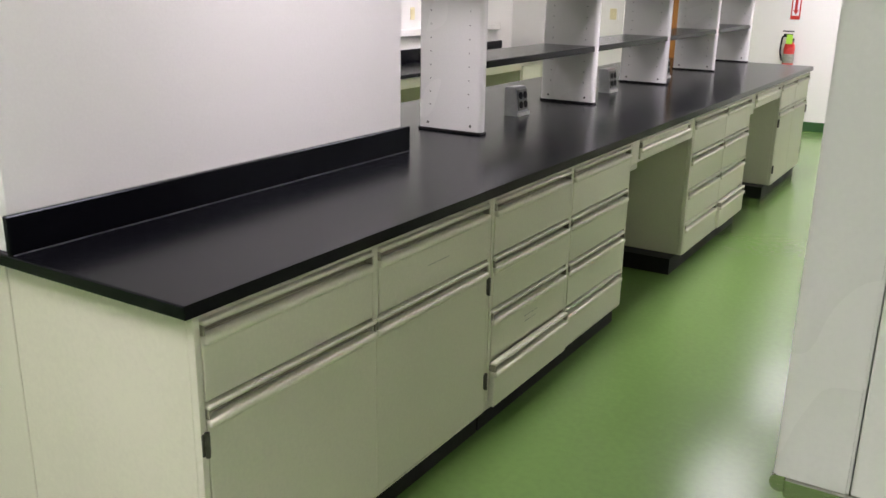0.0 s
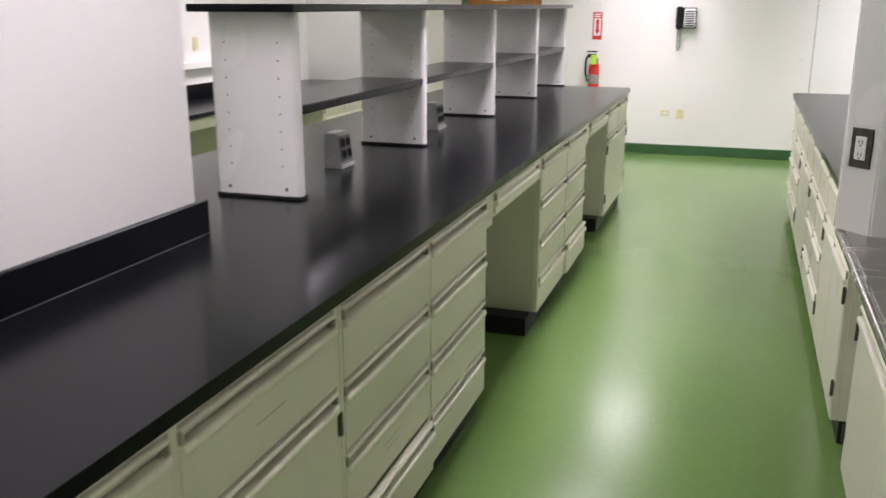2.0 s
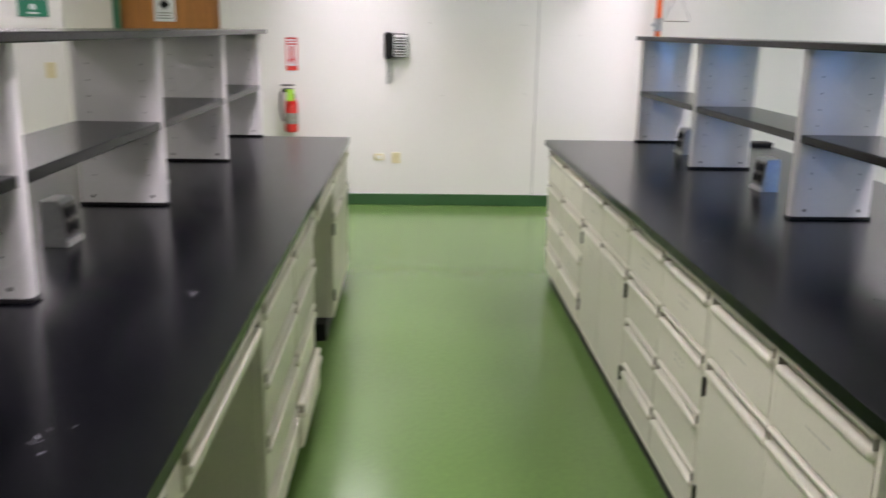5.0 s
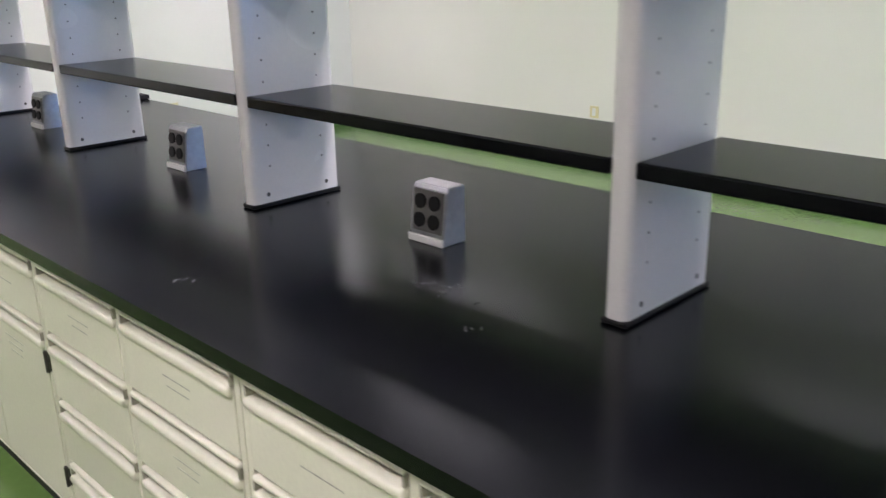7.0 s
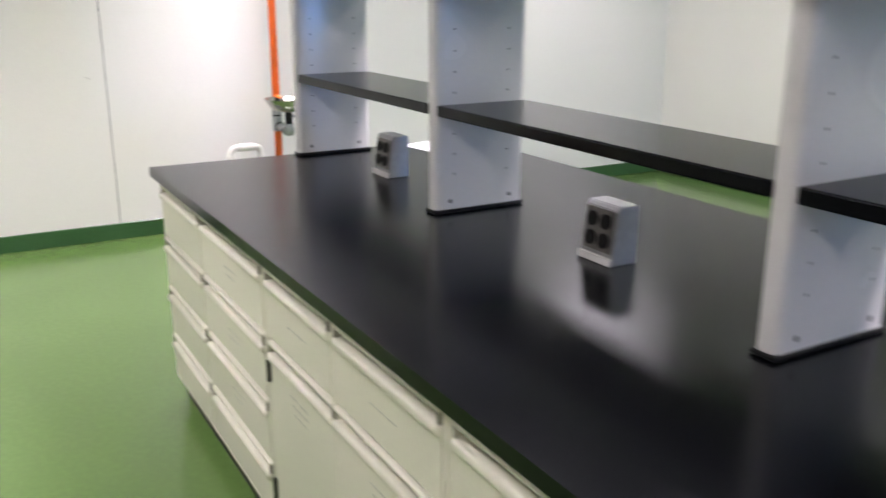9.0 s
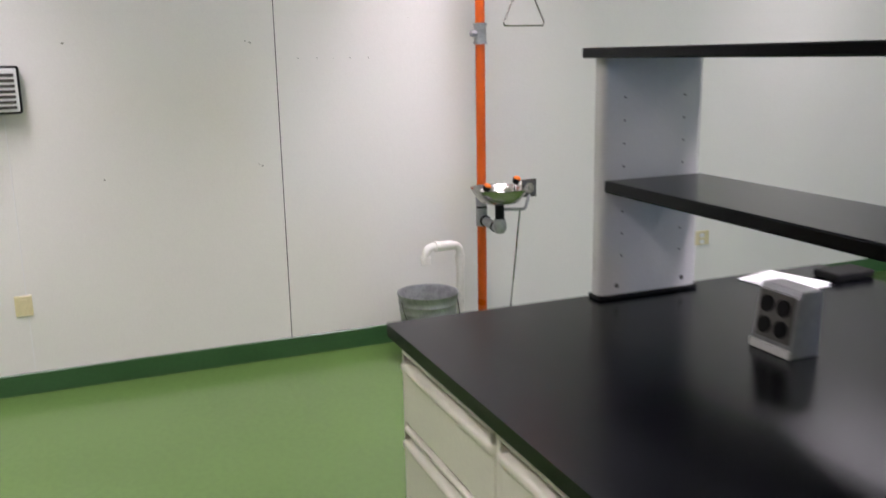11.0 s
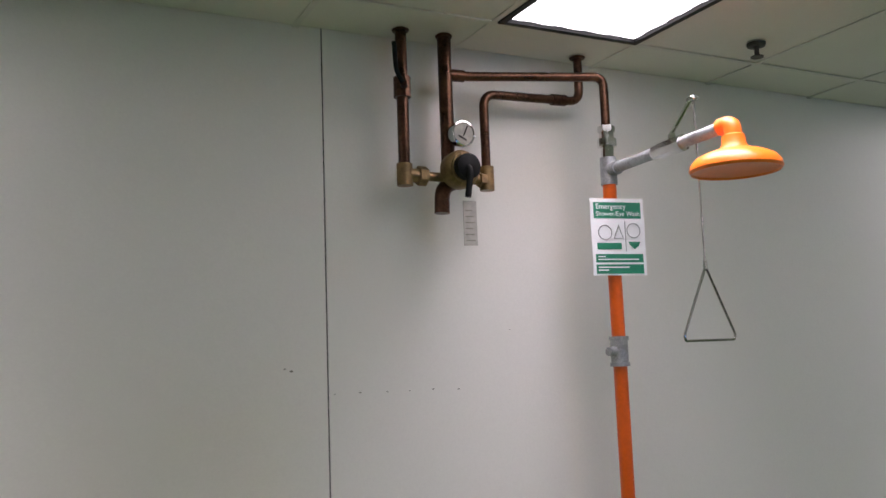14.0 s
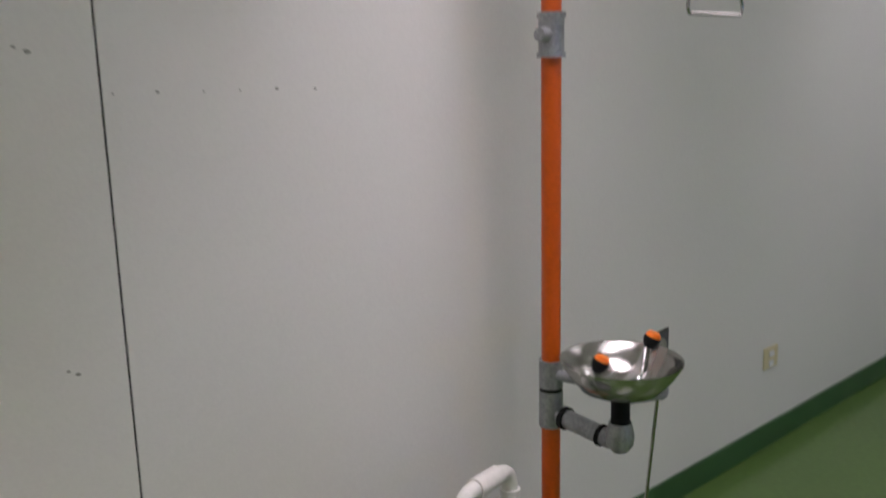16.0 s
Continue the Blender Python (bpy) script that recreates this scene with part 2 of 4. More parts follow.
for x0, x1 in ((W0 + .05, 3.43), (3.47, W1 - .05)):
    part("pane", box(x0, x1, YS - .103, YS - .097, WZ0 + .05, WZ1 - .05), M_GLASS, win).visible_shadow = False

# coved green base along the walls
for i, (x0, x1, y0, y1, lab) in enumerate((
        (DX1 + 0.06, WR, YN - 0.012, YN, "end wall"), (WR - 0.012, WR, YS, YN - 0.012, "side wall"),
        (WL, WL + 0.012, YS, CROSS_Y - 0.012, "bench wall"), (WL, CROSS_X, CROSS_Y - 0.012, CROSS_Y, "alcove wall"), (WL + 0.012, WR - 0.012, YS, YS + 0.012, "window wall"))):
    bm = box(x0, x1, y0, y1, 0, 0.105, 0.004)
    structure("baseboard_%d" % (i + 1), bm, M_BASE, "dark green coved base along the " + lab, "baseboard")

# suspended ceiling with recessed tiles in one mesh, openings for the troffers
bm = bmesh.new()
nx0, ny0 = 0.72 - 0.61 * 10, 9.31 - 1.22 * 9
for i in range(18):
    for j in range(12):
        x, y = nx0 + 0.61 * i, ny0 + 1.22 * j
        if x > WR or y > YN or x + .61 < WL or y + 1.22 < YS:
            continue
        if any(abs(x - c) < 0.01 and abs(y - r) < 0.01 for c, r in LIT):
            continue
        x0, x1, y0, y1 = max(x, WL), min(x + .61, WR), max(y, YS), min(y + 1.22, YN)
        if y0 < CROSS_Y < y1 and x1 < CROSS_X:
            y1 = CROSS_Y
        if y0 >= CROSS_Y and x1 < CROSS_X:
            continue
        if x1 - x0 < 0.03 or y1 - y0 < 0.03:
            continue
        box(x0 + .01, x1 - .01, y0 + .01, y1 - .01, CEIL + .005, CEIL + .02, bm=bm)
structure("ceiling", bm, M_CEIL, "suspended ceiling of pale mineral fibre tiles", "ceiling")
bm = bmesh.new()
for i in range(18):
    x = nx0 + .61 * i
    if WL < x < WR:
        box(x - .011, x + .011, YS, YN, CEIL, CEIL + .004, bm=bm)
for j in range(12):
    y = ny0 + 1.22 * j
    if YS < y < YN:
        box(WL, WR, y - .011, y + .011, CEIL - .001, CEIL + .003, bm=bm)
structure("trim_ceiling_grid", bm, M_GRID, "white metal T-bar grid of the ceiling", "ceiling grid")
structure("roof_slab", box(WL - .2, WR + .2, YS - .2, FY, CEIL + .16, CEIL + .3), M_CEIL, "slab above the suspended ceiling", "slab")

TROF = thing("ceiling_light", (COLS[2] + .305, ROWS[4] + .61, CEIL), "lit recessed fluorescent troffer with a prismatic lens", "ceiling light", "ceiling lights")
x, y = COLS[2], ROWS[4]
bm = bmesh.new()
for a, b, c, d in ((x + .012, x + .035, y + .012, y + 1.208), (x + .575, x + .598, y + .012, y + 1.208), (x + .035, x + .575, y + .012, y + .035), (x + .035, x + .575, y + 1.185, y + 1.208)):
    box(a, b, c, d, CEIL - .006, CEIL + .05, bm=bm)
part("frame", bm, M_KICK, TROF, "dark lens frame")
bm = bmesh.new()
for i in range(9):
    for j in range(19):
        u, v = x + .038 + i * .0595, y + .038 + j * .0603
        box(u, u + .0575, v, v + .0585, CEIL + .006 + .002 * ((i + j) % 2), CEIL + .014, bm=bm)
part("diffuser", bm, M_LENS, TROF, "glowing prismatic lens")
for cx, ry in LIT:
    if (cx, ry) != (COLS[2], ROWS[4]):
        copy_thing(TROF, Matrix.Translation((cx + .305, ry + .61, CEIL)))
spk = thing("fire_sprinkler", (1.75, 10.35, CEIL), "small dull metal sprinkler head in the ceiling", "sprinkler")
part("escutcheon", lathe([(0, 0), (.035, 0), (.032, -.012), (.012, -.015)], (1.75, 10.35, CEIL)), M_HINGE, spk, smooth=True)
part("frame", rod((1.75, 10.35, CEIL - .012), (1.75, 10.35, CEIL - .05), .009), M_HINGE, spk)
part("deflector", lathe([(0, -.05), (.024, -.05), (.024, -.054), (0, -.054)], (1.75, 10.35, CEIL), 16), M_HINGE, spk)

# door in the end wall
door = thing("door_1", (-3.03, YN, 0), "closed orange-brown wooden door in a green frame", "door", kind="structure")
part("door_leaf", box(DX0 + .02, DX1 - .005, YN + .05, YN + .095, .008, DH - .01, .003), M_WOOD, door)
bm = box(CROSS_X + .002, DX0 + .018, YN - .012, FY - .01, 0, DH + .05, .003)
box(DX0 + .018, DX1, YN - .012, FY - .01, DH - .008, DH + .05, .003, bm=bm)
part("door_frame", bm, M_FRAMEG, door, "dark green steel frame")
part("jamb", box(DX1, DX1 + .058, YN - .012, FY - .01, 0, DH + .05, .003), M_WALL, door, "pale painted jamb")
part("door_handle", tube([(DX1 - .08, YN + .05, 1.0), (DX1 - .08, YN - .01, 1.0), (DX1 - .2, YN - .01, 1.0)], .01, 10, .02), M_CHROME, door)
nt_ = thing("notice", (-3.06, YN + .045, 1.7), "white safety notice with a black symbol on the door", "notice")
part("sheet", box(-3.16, -2.98, YN + .044, YN + .048, 1.60, 1.87, .001), M_PAPER, nt_)
part("heading", box(-3.14, -3.0, YN + .041, YN + .0435, 1.81, 1.845), M_INK, nt_)
part("symbol", lathe([(.0, 0), (.045, 0), (.045, .003), (0, .003)], (-3.07, YN + .0435, 1.745), 4, (0, -1, 0)), M_DARK, nt_)
for k in range(3):
    part("text_bar", box(-3.13, -3.01 - .02 * (k % 2), YN + .041, YN + .0435, 1.625 + .022 * k, 1.633 + .022 * k), M_INK, nt_)
sg = thing("safety_sign", (-3.73, CROSS_Y, 1.6), "small green safety sign with white lettering bars", "sign")
part("plate", box(-3.82, -3.60, CROSS_Y - .004, CROSS_Y, 1.615, 1.77, .001), M_SIGNG, sg)
part("heading", box(-3.80, -3.62, CROSS_Y - .006, CROSS_Y - .0045, 1.735, 1.757), M_PAPER, sg)
part("symbol", lathe([(0, 0), (.022, 0), (.022, .002), (0, .002)], (-3.71, CROSS_Y - .0045, 1.685), 20, (0, -1, 0)), M_PAPER, sg)
part("footing", box(-3.75, -3.67, CROSS_Y - .006, CROSS_Y - .0045, 1.635, 1.648), M_PAPER, sg)
sw = thing("light_switch", (-3.62, CROSS_Y, 1.2), "ivory light switch plate on the wall", "switch")
part("plate", box(-3.655, -3.58, CROSS_Y - .006, CROSS_Y, 1.17, 1.285, .002), M_IVORY, sw)
part("toggle", box(-3.625, -3.61, CROSS_Y - .016, CROSS_Y - .006, 1.22, 1.24, .002), M_IVORY, sw)

# partition wall standing on the long bench
structure("wall_partition", box(-2.09, -1.907, 1.52, 3.165, .9145, CEIL, .002), M_GREYWALL, "grey-white partition wall rising from the bench", "wall")

# ---- bench furniture ----
TOPZ = 0.914


def front_panel(name, s, xf, y0, y1, z0, z1, parent, out=0.0, hinge=None, label=""):
    """A drawer or door front with a rolled pull along its top edge. s: the way it faces along x."""
    xo = xf + s * out
    bm = box(xo - s * .020, xo + s * .002, y0, y1, z0 + .003, z1 - .042, .003, 2)
    p = part(name, bm, M_CAB, parent, label)
    part("pull", box(xo - s * .019, xo + s * .014, y0 + .001, y1 - .001, z1 - .060, z1 - .036, .009, 3), M_CAB, p, smooth=True)
    # channel and stops take the darkened enamel to paint the recess's shade
    part("channel", box(xo - s * .0215, xo - s * .0185, y0 + .002, y1 - .002, z1 - .0355, z1 - .015), M_CHAN, p, "recessed finger channel with its shade painted in")
    part("lip", box(xo - s * .020, xo + s * .009, y0 + .001, y1 - .001, z1 - .016, z1 - .002, .006, 3), M_CAB, p, smooth=True)
    for e, w in ((y0 + .004, 1), (y1 - .004, -1)):
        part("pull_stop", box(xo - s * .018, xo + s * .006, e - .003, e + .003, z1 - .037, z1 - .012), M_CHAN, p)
    if out > 0.01:
        part("drawer_box", box(xo - s * .40, xo - s * .021, y0 + .02, y1 - .02, z0 + .02, z1 - .06), M_CAB, p)
    if hinge is not None:
        for hz in (z0 + .085, z1 - .125):
            hb = rod((xf + s * .006, hinge, hz), (xf + s * .006, hinge, hz + .062), .0055, 10)
            box(xf - s * .002, xf + s * .0035, hinge - .011, hinge + .011, hz + .004, hz + .058, bm=hb)
            part("hinge", hb, M_HINGE, p, "dull metal hinge")
    return p


Z4 = (0.095, 0.275, 0.468, 0.662, 0.862)


def scribble(s, xf, y, z, w, parent, n=2):
    for k in range(n):
        part("pencil_mark", box(xf + s * .0021, xf + s * .0027, y - w / 2 + .008 * k, y + w / 2 - .012 * k, z - .022 * k - .0018, z - .022 * k + .0008), M_PENCIL, parent, "illegible pencil note")


def cabinet(s, xf, y0, y1, style, depth=0.66, pulled=(), label="", group="", marks=(), plinth=0.0):
    """A base cabinet from y0 to y1, facing s along x. style: a list of columns (y0, y1, 'd4' or 'dd', hinge side)."""
    c = thing("base_cabinet", (xf - s * depth / 2, (y0 + y1) / 2, 0), label, "cabinet", group)
    part("body", box(xf - s * .022, xf - s * depth, y0 + .002, y1 - .002, .092, .881, .002), M_CAB, c)
    part("toe_kick", box(xf - s * .032, xf - s * (depth - .01), y0 + .006 - plinth, y1 - .006, 0, .0915), M_KICK, c, "black recessed toe kick")
    edges = sorted({y0, y1, *[e for col in style for e in col[:2]]})
    for e in edges:
        w0, w1 = (e + .002 if e == y0 else e - .013), (e - .002 if e == y1 else e + .013)
        if e == y0:
            w1 = e + .02
        if e == y1:
            w0 = e - .02
        part("stile", box(xf - s * .0215, xf, w0, w1, .092, .881, .0015), M_CAB, c)
    part("bottom_rail", box(xf - s * .0215, xf + s * .001, y0 + .021, y1 - .021, .0925, .0975), M_CAB, c)
    part("top_rail", box(xf - s * .0215, xf - s * .001, y0 + .021, y1 - .021, .864, .880), M_CAB, c)
    for i, (a, b, kind, hs) in enumerate(style):
        da = a + (.022 if a == y0 else .0015)
        db = b - (.022 if b == y1 else .0015)
        a = a + (.022 if a == y0 else .015)
        b = b - (.022 if b == y1 else .015)
        if kind == "d4":
            for k in range(4):
                out = .018 if (i, k) in pulled else 0
                p = front_panel("drawer", s, xf, a, b, Z4[k] + .003, Z4[k + 1], c, out)
                if (i, k) in marks:
                    scribble(s, xf, (a + b) / 2, (Z4[k] + Z4[k + 1]) / 2 - .005, .11, p)
        else:
            p = front_panel("drawer", s, xf, a, b, Z4[3] + .003, Z4[4], c)
            if (i, 3) in marks:
                scribble(s, xf, (a + b) / 2, .745, .12, p, 1)
            p = front_panel("door", s, xf, da, db, Z4[0] + .003, Z4[3], c, 0, da - .008 if hs < 0 else db + .008)
            if (i, 0) in marks:
                scribble(s, xf, (a + b) / 2, .56, .13, p, 3)
    return c


def knee(s, xf, y0, y1, depth, group):
    k = thing("knee_space_drawer", (xf - s * .2, (y0 + y1) / 2, .76), "cream apron drawer above an open knee space", "drawer", group)
    part("rail", box(xf - s * .022, xf - s * .002, y0 + .004, y1 - .004, .765, .881, .002), M_CAB, k)
    part("drawer_box", box(xf - s * .4, xf - s * .0225, y0 + .06, y1 - .06, .775, .875), M_CAB, k)
    p = front_panel("drawer", s, xf + s * .006, y0 + .10, y1 - .10, .775, .868, k)
    part("bracket", box(xf - s * .018, xf - s * .004, y0 + .004, y0 + .10, .735, .7645, .004), M_CAB, k)
    return k


LX, RX = -1.315, -0.04
gl = "cabinets of the long bench"
cabinet(1, LX, 1.54, 2.845, [(1.54, 2.19, "dd", -1), (2.19, 2.845, "dd", 1)], label="cream-green steel cabinet with two drawers over two doors", group=gl, marks=((1, 3),))
cabinet(1, LX, 2.845, 4.15, [(2.845, 3.495, "d4", 0), (3.495, 4.15, "d4", 0)], pulled=((0, 0),), label="cream-green steel cabinet of eight drawers, one slightly open", group=gl, marks=((0, 1),))
knee(1, LX, 4.15, 5.09, .66, gl)
cabinet(1, LX, 5.09, 6.36, [(5.09, 5.745, "d4", 0), (5.745, 6.36, "d4", 0)], pulled=((1, 0),), label="cream-green eight-drawer cabinet between two knee spaces", group=gl, plinth=.11)
knee(1, LX, 6.36, 7.26, .66, gl)
cabinet(1, LX, 7.26, 8.32, [(7.26, 7.79, "dd", -1), (7.79, 8.32, "dd", 1)], label="cream-green cabinet with doors at the bench end", group=gl, plinth=.11)
gr = "cabinets of the second bench"
cabinet(-1, RX, 7.155, 8.32, [(7.155, 7.775, "d4", 0), (7.775, 8.32, "d4", 0)], label="cream steel eight-drawer cabinet with faint pencil notes", group=gr, marks=((0, 3), (0, 2), (0, 1)))
cabinet(-1, RX, 6.20, 7.155, [(6.20, 6.70, "dd", -1), (6.70, 7.155, "dd", 1)], label="cream steel cabinet with two drawers over two doors", group=gr, marks=((0, 3), (0, 0), (1, 3), (1, 0)))
cabinet(-1, RX, 5.245, 6.20, [(5.245, 5.73, "d4", 0), (5.73, 6.20, "d4", 0)], label="cream steel cabinet of eight narrow drawers", group=gr, marks=((0, 3), (1, 3), (0, 2)))
cabinet(-1, RX, 4.29, 5.245, [(4.29, 4.775, "dd", -1), (4.775, 5.245, "dd", 1)], label="cream steel cabinet with doors beside the fume hood", group=gr, marks=((0, 3), (1, 3), (0, 0)))

# the far sides of both islands, backing onto the front cabinets
for name, x0, x1, y0, y1 in (("long bench", -2.675, -1.98, 1.54, 8.32), ("second bench", .625, 1.27, 4.29, 8.32)):
    c = thing("back_cabinet", ((x0 + x1) / 2, (y0 + y1) / 2, 0), "cream-green cabinet backing of the " + name, "cabinet")
    part("body", box(x0, x1, y0 + .002, y1 - .002, .092, .881, .002), M_CAB, c)
    part("toe_kick", box(x0 + .05, x1 - .01, y0 + .03, y1 - .03, 0, .0915), M_KICK, c)
    n = 6
    for k in range(n):
        a, b = y0 + (y1 - y0) * k / n + .012, y0 + (y1 - y0) * (k + 1) / n - .012
        xs = x0 if x0 < -1 else x1
        part("door", box(xs - .012 if x0 < -1 else xs, xs if x0 < -1 else xs + .012, a, b, .11, .865, .003), M_CAB, c)

# worktops, each in three slabs with tight joints
for name, x0, x1, ys in (("long", -2.705, -1.298, (1.505, 5.02, 8.352)), ("second", -.07, 1.30, (3.96, 5.63, 8.345))):
    t = thing("bench_top", ((x0 + x1) / 2, (ys[0] + ys[-1]) / 2, .882), "black epoxy resin worktop of the %s bench, dull and lightly scratched" % name, "worktop")
    for a, b in zip(ys, ys[1:]):
        bm = box(x0, x1, a + .0002, b - .0002, .8815, TOPZ)
        free = [e for e in bm.edges if not any(abs(v.co.y - j) < .001 for v in e.verts for j in ys[1:-1])]
        bmesh.ops.bevel(bm, geom=free, offset=.004, segments=2, profile=.5, affect="EDGES")
        part("slab", bm, M_BLACK, t)
bs = thing("backsplash", (-1.895, 2.35, TOPZ), "black epoxy backsplash along the partition", "backsplash")
part("board", box(-1.906, -1.886, 1.505, 3.20, TOPZ + .0005, 1.012, .003), M_BLACK, bs)
part("caulk_line", box(-1.8855, -1.8835, 1.51, 3.195, TOPZ + .0003, TOPZ + .002), M_RESIDUE, bs, "pale sealant line")

# scuffs and bits of residue on the worktops
rnd = random.Random(4)
for cx, cy, r, n in ((.07, 5.62, .03, 6), (.42, 5.15, .10, 11), (.30, 4.98, .04, 5), (-1.50, 3.45, .04, 5), (-1.48, 5.0, .03, 4), (-1.55, 4.2, .12, 8)):
    st = thing("dried_residue", (cx, cy, TOPZ), "faint grey dried residue on the black worktop", "stain", kind="stuff")
    bm = bmesh.new()
    for k in range(n):
        a, d = rnd.uniform(0, 6.28), r * rnd.random() ** .5
        w, h = rnd.uniform(.003, .012), rnd.uniform(.001, .003)
        m = pose(cx + d * math.cos(a) * .6, cy + d * math.sin(a), TOPZ + .0004, 0, 0, rnd.uniform(0, 180))
        bmesh.ops.create_circle(bm, cap_ends=True, segments=7, radius=1, matrix=m @ Matrix.Diagonal((w, h, 1, 1)))
    part("smear", bm, M_RESIDUE, st)


# ---- shelves on the benches ----
def reagent_shelf(x0, x1, ys, ytop, front, label):
    """Uprights at ys (near faces), boards between them and one long top board. front: the x of the aisle side."""
    sh = thing("reagent_shelf", ((x0 + x1) / 2, (ys[0] + ys[-1]) / 2, TOPZ), label, "shelf")
    th = .052
    for y in ys:
        part("upright_foot", box(x0 - .003, x1 + .003, y - .002, y + th + .002, TOPZ + .0005, TOPZ + .012, .003), M_KICK, sh, "black foot strip")
        bm = box(x0, x1, y, y + th, TOPZ + .0122, 1.532)
        es = [e for e in bm.edges if abs(e.verts[0].co.z - e.verts[1].co.z) > .3]
        bmesh.ops.bevel(bm, geom=es, offset=.018, segments=5, profile=.5, affect="EDGES")
        up = part("upright", bm, M_UP, sh, smooth=True)
        for face, d in ((y, -1), (y + th, 1)):
            bm = bmesh.new()
            for k in range(8):
                for x in (x0 + .062, x1 - .062):
                    z = 1.03 + k * .058
                    bmesh.ops.create_circle(bm, cap_ends=True, segments=8, radius=.0032, matrix=pose(x, face + d * .0004, z, 90))
            for x in (x0 + .05, x1 - .05):
                bmesh.ops.create_circle(bm, cap_ends=True, segments=10, radius=.0065, matrix=pose(x, face + d * .0005, TOPZ + .036, 90))
            tagged(part("peg_holes", bm, M_HINGE, up, "rows of small shelf peg holes"), kind="stuff")
    bays = list(zip(ys, ys[1:]))
    for a, b in bays:
        part("shelf_board", box(x0 + .004, x1 - .004, a + th + .002, b - .002, 1.199, 1.230, .004, 2), M_BLACK, sh, "black epoxy shelf board")
        for yy in (a + th + .006, b - .012):
            for x in (x0 + .062, x1 - .062):
                part("shelf_pin", box(x - .006, x + .006, yy, yy + .008, 1.187, 1.1985), M_HINGE, sh)
    part("top_board", box(x0 - .035, x1 + .035, ytop[0], ytop[1], 1.5325, 1.558, .004, 2), M_BLACK, sh, "long black top board")
    return sh


reagent_shelf(-2.155, -1.835, (3.665, 4.91, 6.125, 7.265, 8.30), (3.60, 8.40), -1.835, "white shelf uprights with black boards along the long bench")
rs = reagent_shelf(.494, .798, (4.770, 5.986, 7.197, 8.28), (3.965, 8.33), .482, "pale grey shelf uprights with black boards along the second bench")
part("shelf_board", box(.498, .794, 3.965, 4.768, 1.199, 1.230, .004, 2), M_BLACK, rs, "black epoxy shelf board")


def outlet_box(s, x, y, label, group):
    """A pedestal outlet on the worktop: sloped steel face with four sockets, facing s along x."""
    o = thing("outlet_box", (x, y, TOPZ), label, "outlet", group)
    w, h, d = .118, .142, .074
    bm = bmesh.new()
    prof = [(0, 0), (0, .022), (-.012, h - .012), (-.02, h), (-d, h), (-d, 0)]
    ends = [[bm.verts.new((x + s * a, y + e * w / 2, TOPZ + .0006 + b)) for a, b in prof] for e in (-1, 1)]
    bm.faces.new(ends[0])
    bm.faces.new(ends[1])
    for k in range(len(prof)):
        bm.faces.new((ends[0][k], ends[0][(k + 1) % 6], ends[1][(k + 1) % 6], ends[1][k]))
    bmesh.ops.bevel(bm, geom=list(bm.edges), offset=.0025, segments=2, affect="EDGES")
    part("housing", bm, M_BOX, o)
    tilt = math.degrees(math.atan2(.012, h - .034))
    base = pose(x - s * .0048, y, TOPZ + .078, 0, -s * tilt, 0)
    bm = box(-.002, .0035, -w / 2 + .010, w / 2 - .010, -.050, .052, .001)
    bmesh.ops.transform(bm, matrix=base, verts=bm.verts)
    part("cover_plate", bm, M_PLATE, o, "dark steel cover plate")
    for u in (-.024, .024):
        for v in (-.022, .024):
            bm = bmesh.new()
            bmesh.ops.create_cone(bm, cap_ends=True, segments=20, radius1=.0185, radius2=.0175, depth=.012, matrix=base @ pose(.001 * s, u, v, 0, 90, 0))
            part("socket", bm, M_DARK, o, "black socket")
    part("foot_rail", box(x + s * .001, x + s * .010, y - w / 2, y + w / 2, TOPZ + .0006, TOPZ + .020, .002), M_UP, o, "pale foot rail")
    return o


for y in (4.315, 5.525, 6.55, 7.42):
    outlet_box(1, -1.96, y, "grey steel pedestal outlet with four black sockets on the long bench", "bench outlets")
for y in (4.16, 5.415, 6.615, 7.785):
    outlet_box(-1, .61, y, "grey steel pedestal outlet with four black sockets on the second bench", "bench outlets")

pp = thing("papers", (1.06, 8.2, TOPZ), "loose white sheets on the black worktop", "paper")
for k, (dx, dy, rz) in enumerate(((0, 0, 8), (.012, .008, 14))):
    bm = box(-.075, .075, -.095, .095, 0, .0012)
    bmesh.ops.transform(bm, matrix=pose(1.045 + dx, 8.22 + dy, TOPZ + .0008 + .0018 * k, 0, 0, rz), verts=bm.verts)
    part("sheet", bm, M_PAPER, pp)
dv = thing("black_case", (1.24, 8.2, TOPZ), "small flat black case on the worktop", "case")
part("shell", box(1.17, 1.31, 8.15, 8.24, TOPZ + .0005, TOPZ + .024, .006, 2), M_DARK, dv)

# ---- fume hood between the aisle and the second bench ----
fh = thing("fume_hood", (.35, 2.84, 0), "white fume hood with a stainless work surface and angled post", "fume hood")
HY0, HY1 = 1.54, 3.95


def prism(pts, z0, z1):
    bm = bmesh.new()
    lo = [bm.verts.new((x, y, z0)) for x, y in pts]
    hi = [bm.verts.new((x, y, z1)) for x, y in pts]
    bm.faces.new(lo)
    bm.faces.new(hi)
    n = len(pts)
    for k in range(n):
        bm.faces.new((lo[k], lo[(k + 1) % n], hi[(k + 1) % n], hi[k]))
    bmesh.ops.bevel(bm, geom=[e for e in bm.edges if abs(e.verts[0].co.z - e.verts[1].co.z) > .3], offset=.004, segments=2, affect="EDGES")
    return bm


